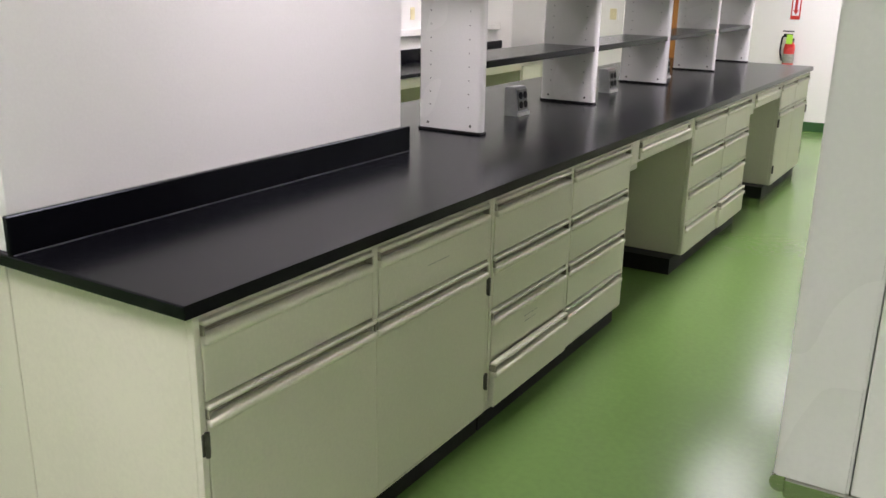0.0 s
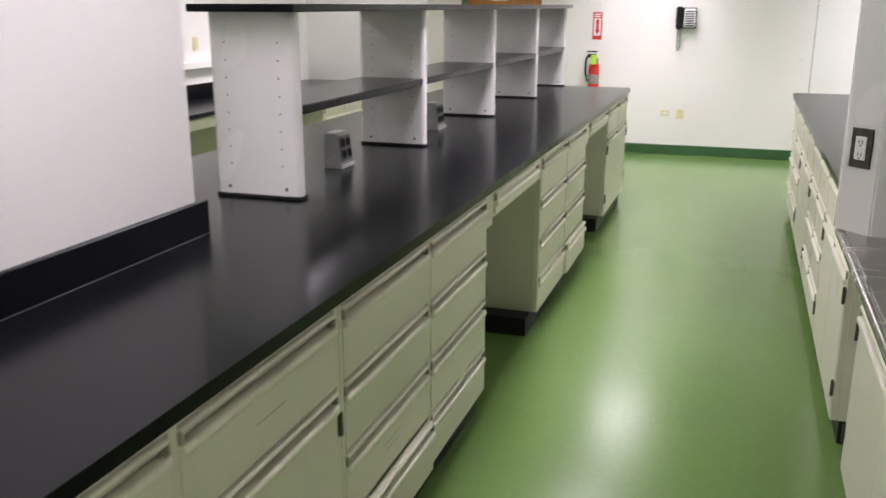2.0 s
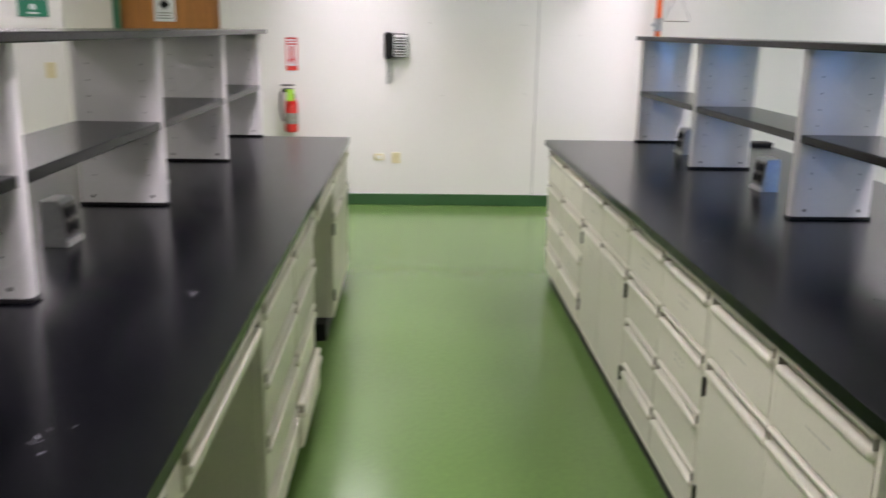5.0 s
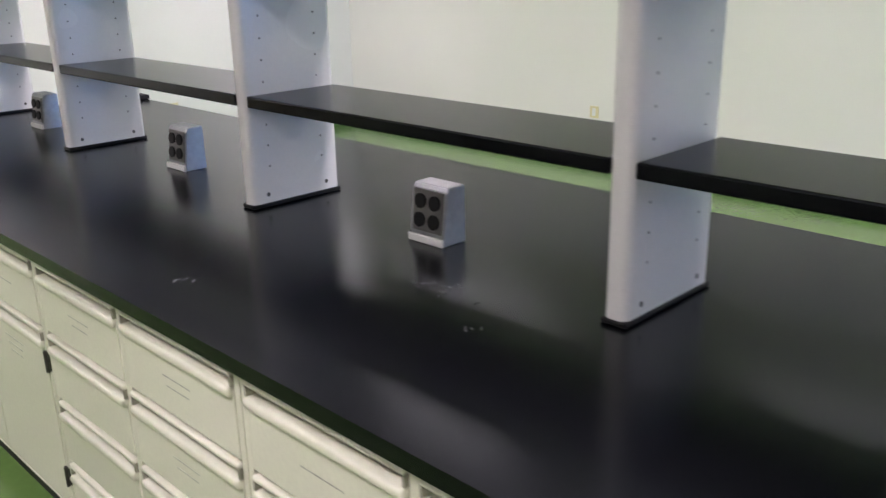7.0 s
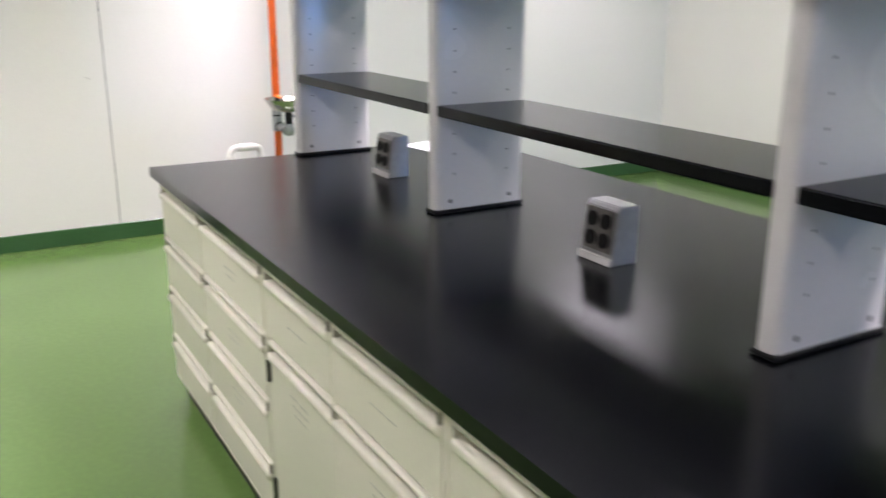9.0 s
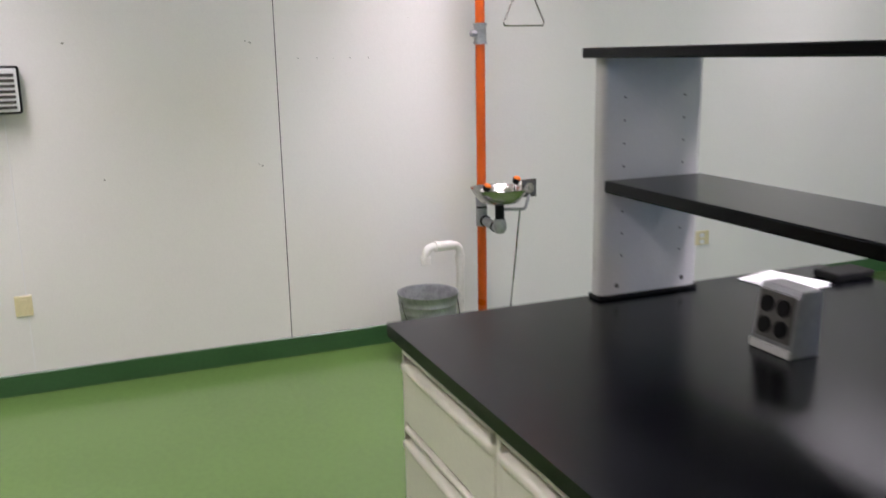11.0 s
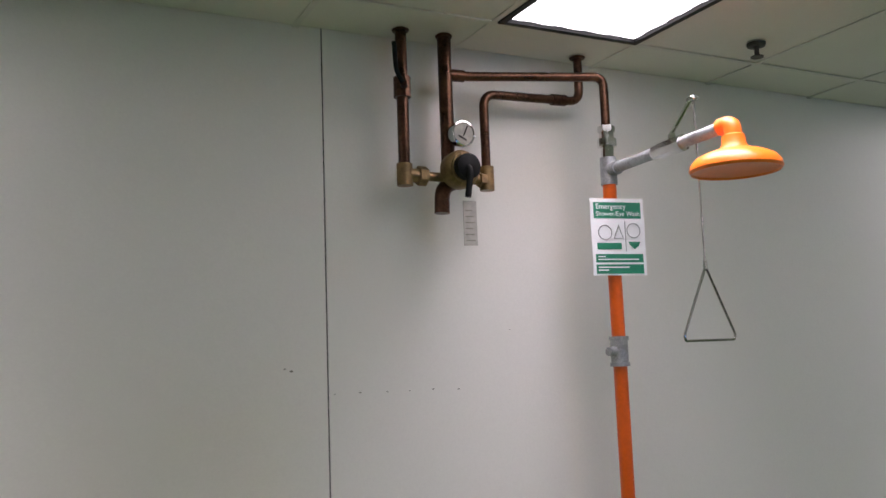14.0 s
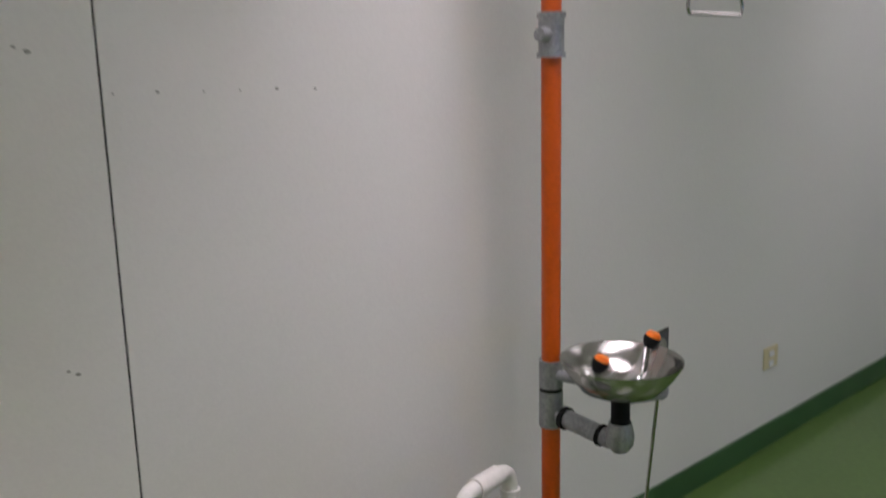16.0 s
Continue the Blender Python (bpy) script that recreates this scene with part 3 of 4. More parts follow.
part("post", prism([(-.145, HY1), (-.145, 3.905), (-.06, 3.82), (.02, 3.82), (.02, HY1)], .902, 2.5), M_UP, fh, "angled white front post")
part("post", prism([(-.135, HY0), (-.135, 1.59), (-.05, 1.675), (-.036, 1.675), (-.036, HY0)], .902, 2.5), M_UP, fh, "white front post")
part("side_panel", box(.021, .80, 3.82, HY1, .902, 2.5, .002), M_GREYWALL, fh)
part("side_panel", box(-.034, .80, HY0, 1.675, .902, 2.5, .002), M_GREYWALL, fh)
part("back_panel", box(.801, .86, HY0, HY1, .902, 2.5), M_GREYWALL, fh)
part("header", box(-.03, .02, 1.676, 3.819, 1.75, 2.5), M_GREYWALL, fh)
part("top_panel", box(-.02, .80, 1.676, 3.819, 2.44, 2.5), M_GREYWALL, fh)
part("work_surface", box(-.12, .86, HY0, HY1, .868, .9015, .005, 2), M_STEEL, fh, "stainless steel work surface")
part("airfoil", tube([(-.127, HY0 + .01, .885), (-.127, HY1 - .01, .885)], .014, 14), M_STEEL, fh, "rounded steel sill", smooth=True)
q = Matrix.Translation((-.1035, 3.8615, 1.155)) @ Matrix.Rotation(radians(-45), 4, "Z") @ Matrix.Rotation(radians(90), 4, "X")
bm = box(-.036, .036, -.058, .058, 0, .005, .0015)
bmesh.ops.transform(bm, matrix=q, verts=bm.verts)
cp = part("cover_plate", bm, M_HINGE, fh, "dark outlet cover plate")
bm = box(-.018, .018, -.034, .034, .0052, .0085, .003, 2)
bmesh.ops.transform(bm, matrix=q, verts=bm.verts)
part("socket", bm, M_WHITE, cp, "pale duplex socket")
bm = bmesh.new()
for v in (-.018, .018):
    box(-.007, -.004, v - .005, v + .005, .0086, .0092, bm=bm)
    box(.004, .007, v - .005, v + .005, .0086, .0092, bm=bm)
    box(-.0025, .0025, v - .012, v - .008, .0086, .0092, bm=bm)
bmesh.ops.transform(bm, matrix=q, verts=bm.verts)
part("slots", bm, M_DARK, cp)
w = (HY1 - HY0) / 2
for k in range(2):
    a, b = HY0 + .02 + k * w, HY0 + (k + 1) * w - .005
    cabinet(-1, RX + .005, a, b, [(a, (a + b) / 2, "dd", -1), ((a + b) / 2, b, "dd", 1)], depth=.75, label="white steel base cabinet under the fume hood", group="hood cabinets")

# ---- low bench along the west wall ----
LBZ = .79
lb = thing("low_bench_top", (-4.5, 5.3, LBZ - .032), "black worktop of the low wall bench", "worktop")
part("slab", box(WL + .003, -4.17, 1.0, CROSS_Y - .02, LBZ - .032, LBZ, .004, 2), M_BLACK, lb)
ls = thing("backsplash", (WL + .01, 5, LBZ), "black backsplash on the wall behind the low bench", "backsplash")
for a, b in ((1.0, 6.02), (6.10, 9.40)):
    part("board", box(WL + .003, WL + .023, a, b, LBZ + .0005, LBZ + .115, .003), M_BLACK, ls)
rw = thing("wall_raceway", (WL + .02, 6, 1.06), "white surface raceway along the wall", "raceway")
part("cover", box(WL + .001, WL + .045, 1.0, 9.30, 1.03, 1.095, .006, 2), M_WALL, rw)
part("end_cap", box(WL + .001, WL + .047, 9.301, 9.32, 1.028, 1.097, .004), M_WALL, rw)
for k, y in enumerate((3.2, 5.4, 7.6)):
    ob = thing("wall_outlet", (WL, y, 1.24), "ivory outlet plate above the low bench", "outlet", "wall outlets")
    part("plate", box(WL + .0005, WL + .007, y - .036, y + .036, 1.18, 1.295, .002), M_IVORY, ob)
    part("socket", box(WL + .0075, WL + .010, y - .014, y + .014, 1.2, 1.275, .002), M_IVORY, ob)
spans = [(1.02, 2.2, 1), (3.1, 4.3, 1), (4.3, 5.2, 0), (5.2, 6.0, 1), (6.0, 6.9, 0), (6.9, 7.9, 1), (7.9, 8.7, 0), (8.7, 9.6, 1)]
for a, b, full in spans:
    if full:
        c = thing("low_cabinet", (-4.5, (a + b) / 2, 0), "cream-green drawer cabinet under the low bench", "cabinet", "low bench cabinets")
        part("body", box(WL + .02, -4.222, a + .002, b - .002, .09, LBZ - .033, .002), M_CAB, c)
        part("toe_kick", box(WL + .05, -4.26, a + .02, b - .02, 0, .0895), M_KICK, c)
        zs = (.1, .32, .54, LBZ - .05)
        for k in range(3):
            for u, v in ((a + .015, (a + b) / 2 - .008), ((a + b) / 2 + .008, b - .015)):
                p = part("drawer", box(-4.221, -4.20, u, v, zs[k] + .005, zs[k + 1] - .035, .003), M_CAB, c)
                part("pull", box(-4.221, -4.188, u, v, zs[k + 1] - .05, zs[k + 1] - .03, .007, 2), M_CAB, p)
    else:
        c = thing("knee_space_drawer", (-4.4, (a + b) / 2, .66), "cream apron drawer of the low bench", "drawer", "low bench cabinets")
        part("drawer", box(-4.6, -4.21, a + .01, b - .01, .665, LBZ - .033, .003), M_CAB, c)
        part("pull", box(-4.21, -4.195, a + .06, b - .06, .735, .75, .005), M_CAB, c)

# ---- things on the end wall ----
fx, fy = -1.975, YN - .075
fe = thing("fire_extinguisher", (fx, YN, .66), "red fire extinguisher with a lime inspection tag on the wall", "fire extinguisher")
part("bracket", box(fx - .03, fx + .03, YN - .022, YN, .72, 1.0, .003), M_HINGE, fe)
part("cylinder", lathe([(0, .665), (.045, .665), (.057, .678), (.058, .70), (.058, .90), (.052, .935), (.034, .962), (.02, .972), (.018, .985), (0, .985)], (fx, fy, 0), 32), M_RED, fe, smooth=True)
part("label_band", lathe([(.0585, .74), (.0587, .741), (.0587, .835), (.0585, .836)], (fx, fy, 0), 32), M_INK, fe, smooth=True)
part("valve", rod((fx, fy, .98), (fx, fy, 1.045), .017, 14), M_DARK, fe)
part("lever", box(fx - .085, fx + .03, fy - .012, fy + .012, 1.07, 1.083, .003), M_DARK, fe)
part("grip", box(fx - .075, fx + .02, fy - .012, fy + .012, 1.035, 1.048, .003), M_DARK, fe)
part("gauge", lathe([(0, 0), (.016, 0), (.016, .012), (0, .012)], (fx, fy - .018, 1.01), 16, (0, -1, 0)), M_WHITE, fe)
part("hose", tube([(fx - .02, fy, 1.02), (fx - .085, fy - .005, 1.03), (fx - .095, fy - .005, .86), (fx - .065, fy - .01, .76)], .010, 10, .04), M_DARK, fe, smooth=True)
part("tag", box(fx - .03, fx + .035, fy - .067, fy - .064, .945, 1.045, .001), M_LIME, fe, "lime green inspection tag")
fs = thing("fire_sign", (-1.97, YN, 1.34), "red and white fire extinguisher arrow sign", "sign")
part("plate", box(-2.02, -1.92, YN - .003, YN, 1.20, 1.485, .001), M_RED, fs)
part("field", box(-2.006, -1.934, YN - .005, YN - .0035, 1.24, 1.42), M_PAPER, fs)
bm = box(-1.985, -1.955, YN - .007, YN - .0055, 1.30, 1.41)
v = [bm.verts.new(p) for p in ((-2.0, YN - .006, 1.30), (-1.94, YN - .006, 1.30), (-1.97, YN - .006, 1.25))]
bm.faces.new(v)
part("arrow", bm, M_RED, fs)
for k in range(2):
    part("text_bar", box(-2.005, -1.935, YN - .005, YN - .0035, 1.435 + k * .022, 1.447 + k * .022), M_PAPER, fs)

px = -1.055
ph = thing("wall_phone", (px, YN, 1.43), "black and white wall telephone with a hanging cord", "telephone")
part("base", box(px - .10, px + .105, YN - .055, YN, 1.325, 1.535, .012, 3), M_DARK, ph)
part("face_plate", box(px - .015, px + .097, YN - .063, YN - .0555, 1.335, 1.525, .006, 2), M_WHITE, ph, "white keypad plate with dark rows")
bm = bmesh.new()
for j in range(7):
    box(px - .004, px + .086, YN - .067, YN - .0635, 1.347 + .0235 * j, 1.361 + .0235 * j, .002, bm=bm)
part("keys", bm, M_HINGE, ph)
part("handset", box(px - .092, px - .035, YN - .095, YN - .056, 1.315, 1.545, .014, 3), M_DARK, ph, "black handset")
part("cord", tube([(px - .07, YN - .04, 1.32), (px - .075, YN - .03, 1.10), (px - .05, YN - .03, 1.11), (px - .045, YN - .04, 1.325)], .006, 8, .03), M_GREYINK, ph, "hanging cord")
part("wire", box(px + .02, px + .025, YN - .004, YN, .11, 1.324), M_WHITE, ph, "thin white wire down the wall")
for name, x0, x1 in (("blank", -1.247, -1.159), ("outlet", -1.086, -1.010)):
    o = thing("wall_plate" if name == "blank" else "wall_outlet", ((x0 + x1) / 2, YN, .43), "ivory %s plate on the end wall" % name, "outlet", "wall outlets")
    part("plate", box(x0, x1, YN - .007, YN, .385 if name == "outlet" else .41, .483 if name == "outlet" else .47, .002), M_IVORY, o)
    part("socket", box(x0 + .022, x1 - .022, YN - .010, YN - .0072, .40 if name == "outlet" else .425, .468 if name == "outlet" else .455, .002), M_WHITE if name == "blank" else M_IVORY, o)
o = thing("wall_outlet", (2.83, YN, .39), "ivory duplex outlet low on the end wall", "outlet", "wall outlets")
part("plate", box(2.775, 2.885, YN - .007, YN, .345, .435, .002), M_IVORY, o)
for z in (.365, .405):
    part("socket", box(2.812, 2.848, YN - .0095, YN - .0072, z - .011, z + .013, .004), M_WHITE, o)
for y in (5.2, 7.9):
    o = thing("wall_outlet", (WR, y, .40), "ivory outlet low on the side wall", "outlet", "wall outlets")
    part("plate", box(WR - .007, WR, y - .04, y + .04, .36, .45, .002), M_IVORY, o)
    part("socket", box(WR - .0095, WR - .0072, y - .016, y + .016, .375, .435, .003), M_WHITE, o)
wm = thing("screw_holes", (.4, YN, 1.55), "old screw holes and scuffs in the wall paint", "wall marks", kind="stuff")
bm = bmesh.new()
for x, z, r in ((.227, 1.543, .002), (.315, 1.544, .0032), (.412, 1.542, .0022), (.495, 1.541, .0022), (.583, 1.542, .0035), (.682, 1.538, .0032), (.06, 1.63, .003), (.082, 1.622, .0045), (.09, 1.03, .003), (.107, 1.02, .004), (-.759, 1.629, .0055), (-.64, 1.0, .004), (.9, 1.74, .002)):
    bmesh.ops.create_circle(bm, cap_ends=True, segments=8, radius=r, matrix=pose(x, YN - .0006, z, 90) @ Matrix.Diagonal((1.4, .8, 1, 1)))
part("hole", bm, M_INK, wm)

# ---- emergency shower and eyewash ----
SX, SY = 1.205, 10.575
sh = thing("emergency_shower", (SX, SY, 0), "orange emergency shower and eyewash on a floor standing pipe", "safety shower")
part("floor_flange", lathe([(0, 0), (.07, 0), (.07, .008), (.035, .02), (.03, .04)], (SX, SY, 0), 28), M_GALV, sh, smooth=True)
part("base_tee", rod((SX, SY, .04), (SX, SY, .16), .032), M_GALV, sh, smooth=True)
part("pipe", rod((SX, SY, .16), (SX, SY, .66), .0245), M_ORANGE, sh, "orange painted pipe", smooth=True)
part("drain_tee", rod((SX, SY, .655), (SX, SY, .752), .031), M_GALV, sh, smooth=True)
part("gasket", rod((SX, SY, .752), (SX, SY, .762), .029), M_DARK, sh)
part("supply_tee", rod((SX, SY, .762), (SX, SY, .835), .031), M_GALV, sh, smooth=True)
part("pipe", rod((SX, SY, .835), (SX, SY, 1.595), .0245), M_ORANGE, sh, "orange painted pipe", smooth=True)
bm = rod((SX, SY, 1.595), (SX, SY, 1.70), .031)
rod((SX, SY, 1.595), (SX, SY, 1.608), .035, bm=bm)
rod((SX, SY, 1.687), (SX, SY, 1.70), .035, bm=bm)
rod((SX, SY, 1.648), (SX - .055, SY - .01, 1.648), .022, bm=bm, r2=.015)
part("stub_tee", bm, M_GALV, sh, "grey iron tee with a plugged outlet", smooth=True)
part("pipe", rod((SX, SY, 1.70), (SX, SY, 2.25), .0245), M_ORANGE, sh, "orange painted pipe", smooth=True)
bm = rod((SX, SY, 2.245), (SX, SY, 2.345), .030)
rod((SX, SY, 2.30), (SX, SY - .055, 2.30), .026, bm=bm)
part("top_tee", bm, M_GALV, sh, smooth=True)
bm = rod((SX, SY, 2.345), (SX, SY, 2.385), .024)
rod((SX, SY, 2.385), (SX, SY, 2.415), .034, 8, bm)
rod((SX, SY, 2.415), (SX, SY, 2.44), .026, bm=bm)
rod((SX, SY, 2.44), (SX, SY, 2.462), .031, 6, bm)
part("union", bm, M_CHROME, sh, "bright union fitting")
HY = 9.965
part("arm", rod((SX, SY - .05, 2.30), (SX, HY + .035, 2.315), .0195), M_GALV, sh, "grey arm pipe", smooth=True)
bm = rod((SX, 10.285, 2.306), (SX, 10.18, 2.309), .029, 8)
rod((SX, 10.32, 2.305), (SX, 10.285, 2.306), .024, bm=bm)
rod((SX, 10.232, 2.31), (SX, 10.232, 2.35), .012, bm=bm)
part("ball_valve", bm, M_CHROME, sh, "steel ball valve")
bm = tube([(SX, 10.232, 2.35), (SX + .01, 10.22, 2.375), (SX + .035, 10.165, 2.455)], .009, 8, .01)
box(SX + .022, SX + .05, 10.145, 10.18, 2.445, 2.46, .004, bm=bm)
part("lever", bm, M_CHROME, sh, "valve lever", smooth=True)
TX, TY = 1.241, 10.16
bm = rod((TX, TY, 2.452), (TX, TY, 1.90), .0032, 8)
bm = tube([(TX, TY, 1.905), (TX - .105, TY, 1.688), (TX - .10, TY, 1.672), (TX + .10, TY, 1.672), (TX + .105, TY, 1.688), (TX, TY, 1.905)], .0042, 8, .006, bm)
rod((TX, TY, 1.925), (TX, TY, 1.895), .006, 8, bm)
part("pull_handle", bm, M_STEEL, sh, "triangular pull handle on a rod", smooth=True)
bm = tube([(SX, HY + .05, 2.316), (SX, HY, 2.318), (SX, HY, 2.27)], .027, 16, .03)
part("elbow", bm, M_ORANGE_CAP, sh, "orange elbow", smooth=True)
part("shower_head", lathe([(.026, 2.295), (.034, 2.29), (.036, 2.265), (.045, 2.25), (.085, 2.238), (.118, 2.222), (.133, 2.203), (.136, 2.188), (.131, 2.18), (.126, 2.186), (.07, 2.19), (.0, 2.19)], (SX, HY, -.012), 48), M_ORANGE_CAP, sh, "broad orange shower head", smooth=True)
BZ, BY = .885, 10.355
part("bowl", lathe([(.0, BZ - .074), (.05, BZ - .074), (.095, BZ - .062), (.122, BZ - .03), (.139, BZ), (.146, BZ + .003), (.146, BZ - .002), (.126, BZ - .034), (.099, BZ - .068), (.05, BZ - .08), (0, BZ - .08)], (SX, BY, 0), 48), M_STEEL, sh, "stainless eyewash bowl", smooth=True)
part("drain", lathe([(0, BZ - .071), (.03, BZ - .071), (.032, BZ - .0735), (.034, BZ - .0738)], (SX, BY, 0), 24), M_CHROME, sh, smooth=True)
part("tailpiece", rod((SX, BY, BZ - .081), (SX, BY, .715), .023), M_DARK, sh, "black tailpiece", smooth=True)
part("drain_arm", tube([(SX, BY, .718), (SX, BY, .672), (SX, SY - .03, .69)], .024, 16, .035), M_GALV, sh, "grey drain pipe", smooth=True)
part("drain_elbow", lathe([(0, -.034), (.02, -.03), (.033, -.012), (.035, .01), (.031, .03), (.027, .045)], (SX, BY, .684), 22), M_GALV, sh, smooth=True)
part("gasket", rod((SX, BY + .05, .6765), (SX, BY + .06, .6775), .028), M_DARK, sh)
part("gasket", rod((SX, SY - .055, .6875), (SX, SY - .042, .6885), .030), M_DARK, sh)
part("supply_arm", tube([(SX, SY - .02, .80), (SX, SY - .07, .80), (SX, BY + .09, BZ - .072)], .014, 12, .03), M_GALV, sh, smooth=True)
for d, dz in ((-.066, -.026), (.072, .008)):
    hx, hy, hz = SX + d * 1.05, BY - d * .3, BZ + .008 + dz
    sp = part("spray_arm", tube([(SX, BY, BZ - .066), (SX + d * .9, BY - d * .25, BZ - .058), (hx, hy, hz + .004)], .008, 10, .03), M_CHROME, sh, "chrome spray arm", smooth=True)
    tilt = (.25, -.3, 1)
    part("spray_head", lathe([(0, .0), (.013, .004), (.019, .016), (.021, .028), (.019, .032)], (hx, hy, hz), 20, tilt), M_DARK, sp, "black spray head", smooth=True)
    part("dust_cap", lathe([(.019, .0325), (.019, .036), (.014, .043), (0, .045)], (hx, hy, hz), 20, tilt), M_ORANGE_CAP, sp, "orange dust cap", smooth=True)
bm = tube([(SX + .02, BY, .775), (SX + .12, BY - .05, .775), (SX + .174, BY + .012, .835)], .008, 10, .02)
part("paddle_arm", bm, M_GALV, sh)
bm = box(-.043, .043, -.002, .002, -.046, .046, .002)
q = pose(SX + .172, BY + .01, .872, 0, 0, 4)
bmesh.ops.transform(bm, matrix=q, verts=bm.verts)
pd = part("push_paddle", bm, M_HINGE, sh, "dark framed push paddle")
bm = box(-.036, .036, -.0035, -.0022, -.039, .039)
bmesh.ops.transform(bm, matrix=q, verts=bm.verts)
part("plate", bm, M_RESIDUE, pd)
bm = lathe([(0, 0), (.022, 0), (.028, .001), (.022, .002), (0, .002)], (0, -.0036, 0), 20, (0, -1, 0))
bmesh.ops.transform(bm, matrix=q, verts=bm.verts)
part("symbol", bm, M_INK, pd)
part("pedal_rod", rod((SX + .095, BY - .04, .78), (SX + .035, BY - .01, .06), .0045, 8), M_STEEL, sh, "thin rod to the foot pedal")
part("foot_pedal", box(SX + .0, SX + .11, BY - .10, BY + .02, .001, .05, .01, 2), M_GALV, sh)

# sign clamped to the pipe
q = pose(1.207, SY - .031, 2.052, 0, 0, -10)
sg = thing("shower_sign", (1.207, SY - .03, 2.05), "green and white emergency shower instruction sign", "sign")


def plate(name, x0, x1, z0, z1, d, material, parent):
    bm = box(x0, x1, -.0008 - d, -d, z0, z1)
    bmesh.ops.transform(bm, matrix=q, verts=bm.verts)
    return part(name, bm, material, parent)


plate("board", -.105, .105, -.138, .138, 0, M_PAPER, sg)
hd = plate("heading_panel", -.093, .093, .066, .124, .001, M_SIGNG, sg)
tm = q @ pose(-.085, -.002, .1, 90, 0, 0)
text("heading", "Emergency", .027, tm, M_PAPER, sg)
text("heading", "Shower/Eye Wash", .0235, q @ pose(-.085, -.002, .075, 90, 0, 0), M_PAPER, sg)
plate("instruction_panel", -.093, .093, -.092, -.062, .001, M_SIGNG, sg)
plate("instruction_panel", -.093, .093, -.132, -.099, .001, M_SIGNG, sg)
for z, w in ((-.071, .03), (-.081, .16), (-.109, .12), (-.119, .04)):
    plate("text_bar", -.085, -.085 + w, z - .0022, z + .0022, .002, M_PAPER, sg)
plate("divider", .026, .029, -.052, .056, .001, M_GREYINK, sg)
plate("symbol_block", -.085, .01, -.045, -.022, .001, M_SIGNG, sg)
for cx, cz, r in ((-.052, .015, .026), (.06, .022, .026)):
    bm = tube([(cx + r * math.cos(a * math.pi / 12), -.0022, cz + r * math.sin(a * math.pi / 12)) for a in range(25)], .0016, 6)
    bmesh.ops.transform(bm, matrix=q, verts=bm.verts)
    part("symbol_ring", bm, M_GREYINK, sg)
bm = tube([(-.018, -.0022, -.006), (.002, -.0022, .04), (.018, -.0022, -.006), (-.018, -.0022, -.006)], .0016, 6)
bmesh.ops.transform(bm, matrix=q, verts=bm.verts)
part("symbol_triangle", bm, M_GREYINK, sg)
bm = bmesh.new()
bm.faces.new([bm.verts.new(p) for p in ((.038, -.0018, -.018), (.085, -.0018, -.018), (.078, -.0018, -.032), (.062, -.0018, -.045), (.045, -.0018, -.032))])
bmesh.ops.transform(bm, matrix=q, verts=bm.verts)
part("symbol_drop", bm, M_SIGNG, sg)

# mixing valve and copper pipework
PY = 10.70
mv = thing("mixing_valve", (.65, YN, 2.15), "tarnished copper pipework with a brass mixing valve", "valve")
part("pipe", rod((.452, PY, CEIL + .01), (.452, PY, 2.29), .020), M_COPPER, mv, "tarnished copper pipe", smooth=True)
bm = rod((.452, PY, 2.53), (.452, PY, 2.60), .030, 12)
rod((.452, PY - .02, 2.565), (.452 - .02, PY - .055, 2.565), .012, bm=bm)
part("shutoff", bm, M_COPPER, mv, "brown shutoff valve")
part("shutoff_handle", tube([(.43, PY - .055, 2.565), (.405, PY - .06, 2.60), (.40, PY - .06, 2.70)], .0085, 8, .02), M_DARK, mv, "black lever handle", smooth=True)
bm = rod((.452, PY, 2.30), (.452, PY, 2.225), .027)
rod((.452, PY, 2.262), (.53, PY, 2.262), .024, bm=bm)
rod((.50, PY, 2.262), (.53, PY, 2.262), .034, 6, bm)
rod((.53, PY, 2.262), (.60, PY, 2.262), .016, bm=bm)
part("inlet_fitting", bm, M_BRASS, mv, "aged brass elbow", smooth=True)
part("pipe", rod((.618, PY, CEIL + .01), (.618, PY, 2.30), .024), M_COPPER, mv, "tarnished copper pipe", smooth=True)
part("valve_body", lathe([(0, 0), (.05, 0), (.066, .012), (.066, .05), (.06, .062), (.052, .066), (.05, .075), (0, .075)], (.645, PY - .0, 2.285), 32, (0, -1, 0)), M_BRASS, mv, "round brass valve body", smooth=True)
part("dial", lathe([(0, .07), (.046, .07), (.044, .10), (.03, .106), (0, .107)], (.645, PY, 2.285), 28, (0, -1, 0)), M_DARK, mv, "black dial", smooth=True)
part("handle", tube([(.640, PY - .10, 2.28), (.640, PY - .118, 2.265), (.628, PY - .115, 2.175)], .011, 10, .02), M_DARK, mv, "black handle", smooth=True)
part("lower_body", tube([(.645, PY + .02, 2.25), (.60, PY + .02, 2.24), (.597, PY + .02, 2.14)], .027, 14, .05), M_COPPER, mv, smooth=True)
part("gauge", lathe([(0, .0), (.042, .0), (.045, .012), (.045, .034), (.039, .036)], (.64, PY - .04, 2.405), 32, (.1, -1, -.05)), M_CHROME, mv, "chrome rimmed thermometer", smooth=True)
part("gauge_face", lathe([(0, .03), (.039, .03), (.039, .0335), (0, .0335)], (.64, PY - .04, 2.405), 32, (.1, -1, -.05)), M_TAG, mv, "pale grey gauge face")
bm = bmesh.new()
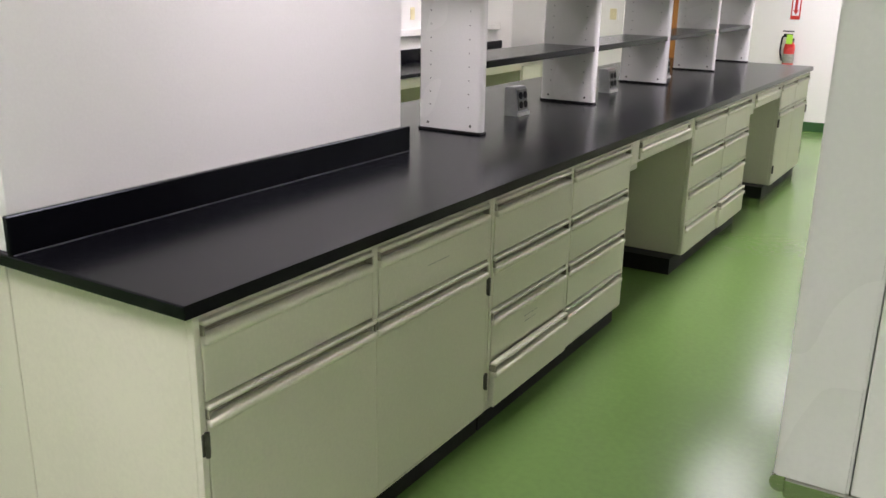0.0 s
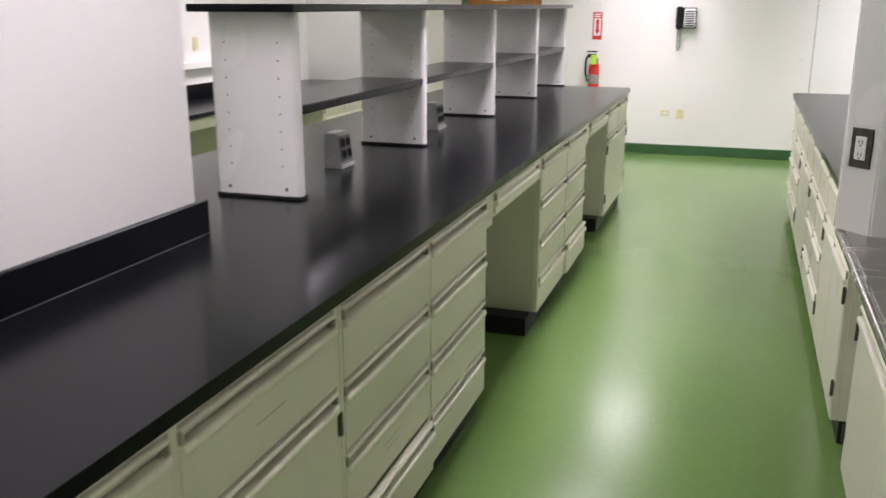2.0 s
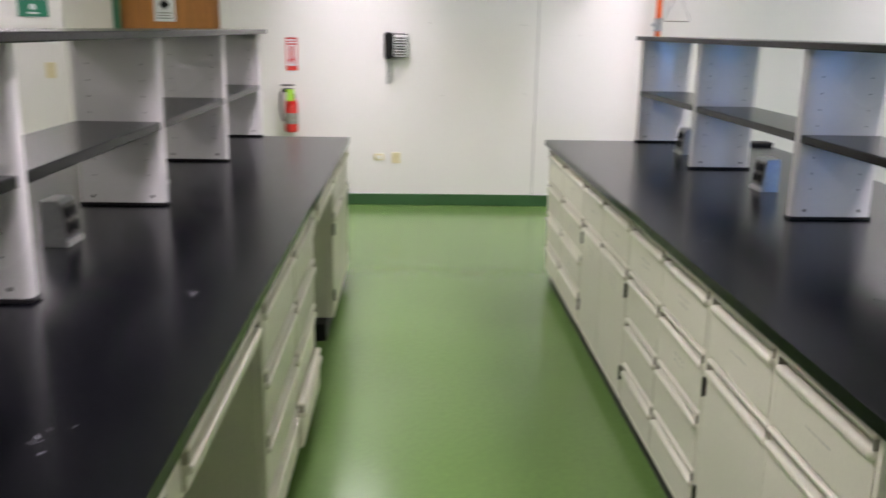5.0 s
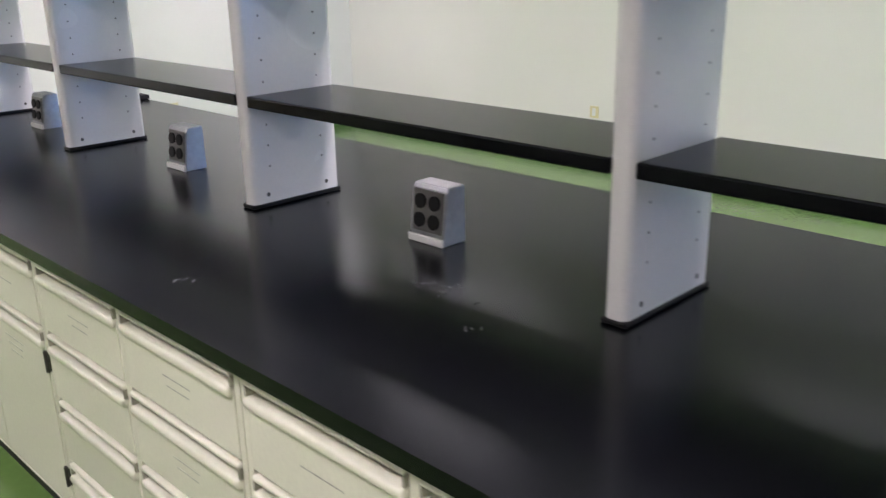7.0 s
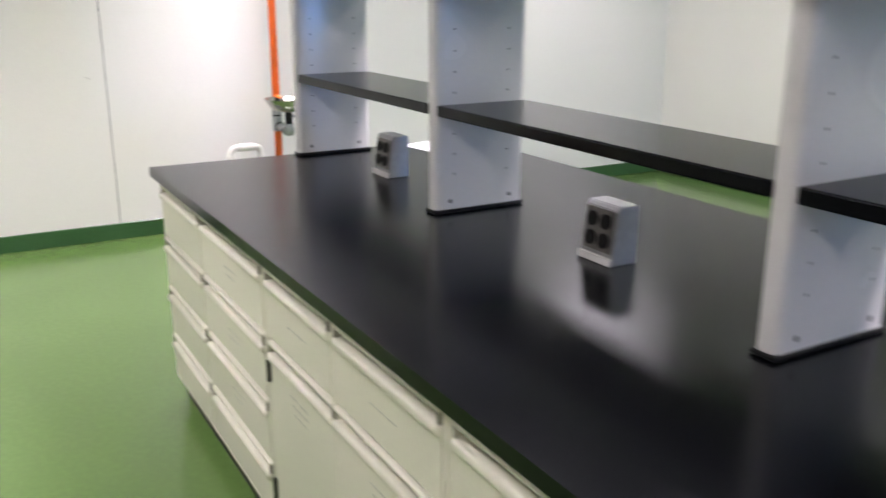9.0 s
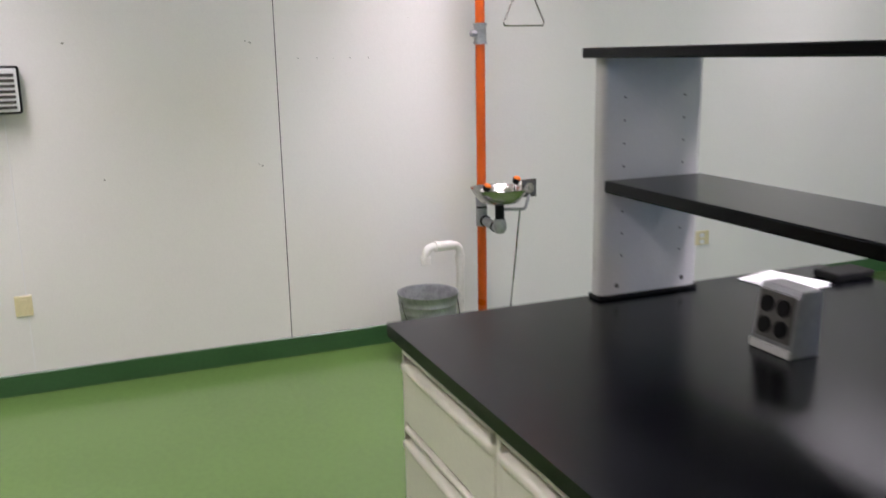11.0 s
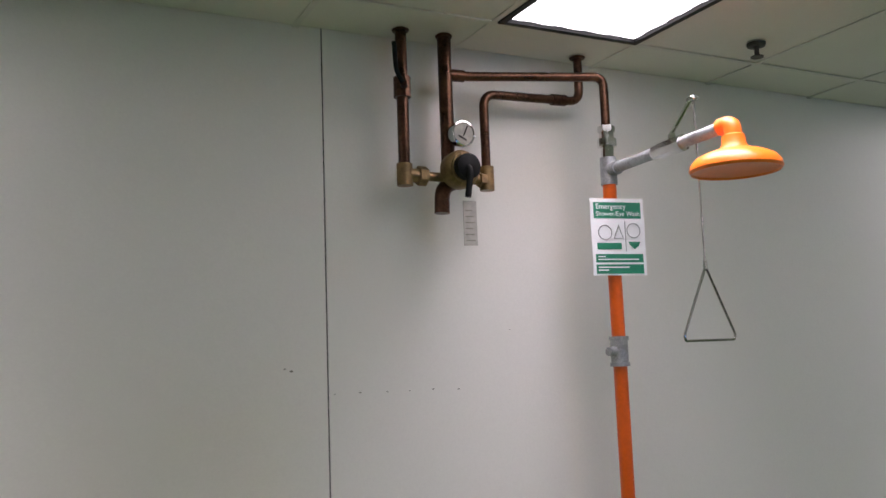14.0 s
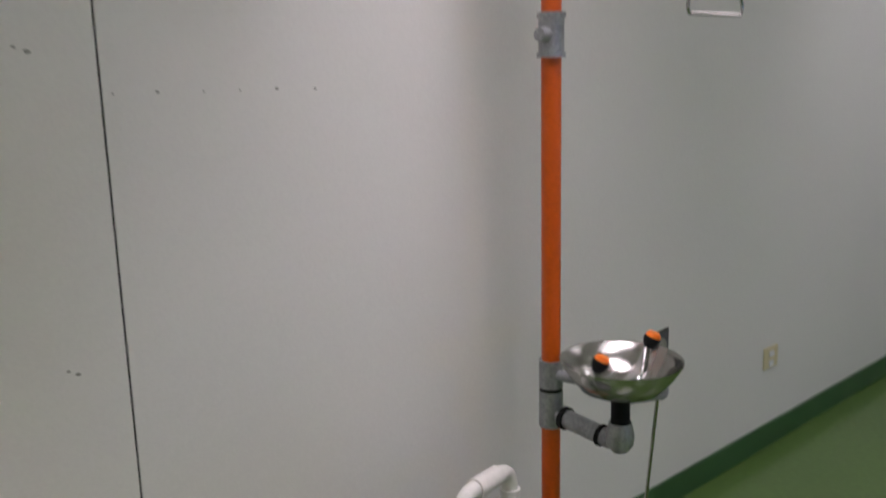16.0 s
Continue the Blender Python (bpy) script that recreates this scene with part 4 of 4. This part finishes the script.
box(-.002, .002, -.001, 0, -.01, .03, bm=bm)
box(-.016, .016, -.001, 0, -.02, -.015, bm=bm)
bmesh.ops.transform(bm, matrix=pose(.644, PY - .0765, 2.402, 0, 25, 0), verts=bm.verts)
part("needle", bm, M_DARK, mv)
bm = rod((.70, PY, 2.262), (.768, PY, 2.262), .018)
rod((.735, PY, 2.262), (.768, PY, 2.262), .028, 6, bm)
rod((.768, PY, 2.225), (.768, PY, 2.31), .026, bm=bm)
part("outlet_fitting", bm, M_BRASS, mv, "aged brass elbow", smooth=True)
part("pipe", tube([(.768, PY, 2.30), (.768, PY, 2.575), (1.20, PY + .02, 2.595), (1.20, PY + .02, CEIL + .01)], .0165, 14, .05), M_COPPER, mv, "tarnished copper pipe", smooth=True)
part("coupling", rod((1.07, PY + .015, 2.589), (1.13, PY + .017, 2.592), .0215), M_COPPER, mv, smooth=True)
part("pipe", tube([(.618, PY, 2.63), (.70, PY, 2.632), (SX, SY, 2.648), (SX, SY, 2.462)], .0165, 14, .04), M_COPPER, mv, "copper pipe to the shower", smooth=True)
part("coupling", rod((.63, PY, 2.63), (.69, PY, 2.632), .0215), M_COPPER, mv, smooth=True)
bm = box(-.028, .028, -.0008, .0008, -.15, 0, .0003)
bmesh.ops.transform(bm, matrix=pose(.640, PY - .10, 2.165, 4, -3, 8), verts=bm.verts)
part("tag", bm, M_TAG, mv, "curled grey paper tag")
for k in range(6):
    bm = box(-.02, .02 - .006 * (k % 3), -.0018, -.001, -.135 + .02 * k, -.131 + .02 * k)
    bmesh.ops.transform(bm, matrix=pose(.640, PY - .10, 2.165, 4, -3, 8), verts=bm.verts)
    part("text_bar", bm, M_INK, mv)
for x in (.452, .618, 1.20):
    part("escutcheon", lathe([(.02, 0), (.031, -.001), (.028, -.008), (.02, -.01)], (x, PY if x < 1 else PY + .02, CEIL), 20), M_COPPER, mv, smooth=True)

# white drain spout and pail
dp = thing("drain_spout", (1.09, 10.65, 0), "white plastic drain spout bent over a pail", "pipe")
part("pipe", tube([(SX - .03, SY, .06), (1.095, 10.62, .06), (1.095, 10.62, .555), (.885, 10.58, .565), (.885, 10.58, .475)], .021, 16, .05), M_PVC, dp, "white plastic pipe", smooth=True)
for a, b in (((.885, 10.58, .515), (.885, 10.58, .475)), ((1.095, 10.62, .44), (1.095, 10.62, .50)), ((.94, 10.59, .563), (1.04, 10.61, .558))):
    part("socket", rod(a, b, .0265), M_PVC, dp, smooth=True)
pl = thing("metal_pail", (.845, 10.46, 0), "grey galvanized metal pail with raised rings", "pail")
part("body", lathe([(0, .006), (.125, .004), (.128, .0), (.130, .01), (.138, .18), (.142, .195), (.139, .21), (.145, .26), (.149, .27), (.146, .28), (.149, .30), (.153, .31), (.150, .32), (.153, .35), (.158, .357), (.158, .363), (.152, .362), (.148, .35), (.126, .02), (0, .016)], (.845, 10.46, 0), 44), M_GALV, pl, smooth=True)
part("bail", tube([(.695, 10.44, .33), (.70, 10.38, .24), (.845, 10.30, .20), (.99, 10.38, .24), (.997, 10.44, .33)], .0035, 8, .03), M_HINGE, pl, "wire handle", smooth=True)
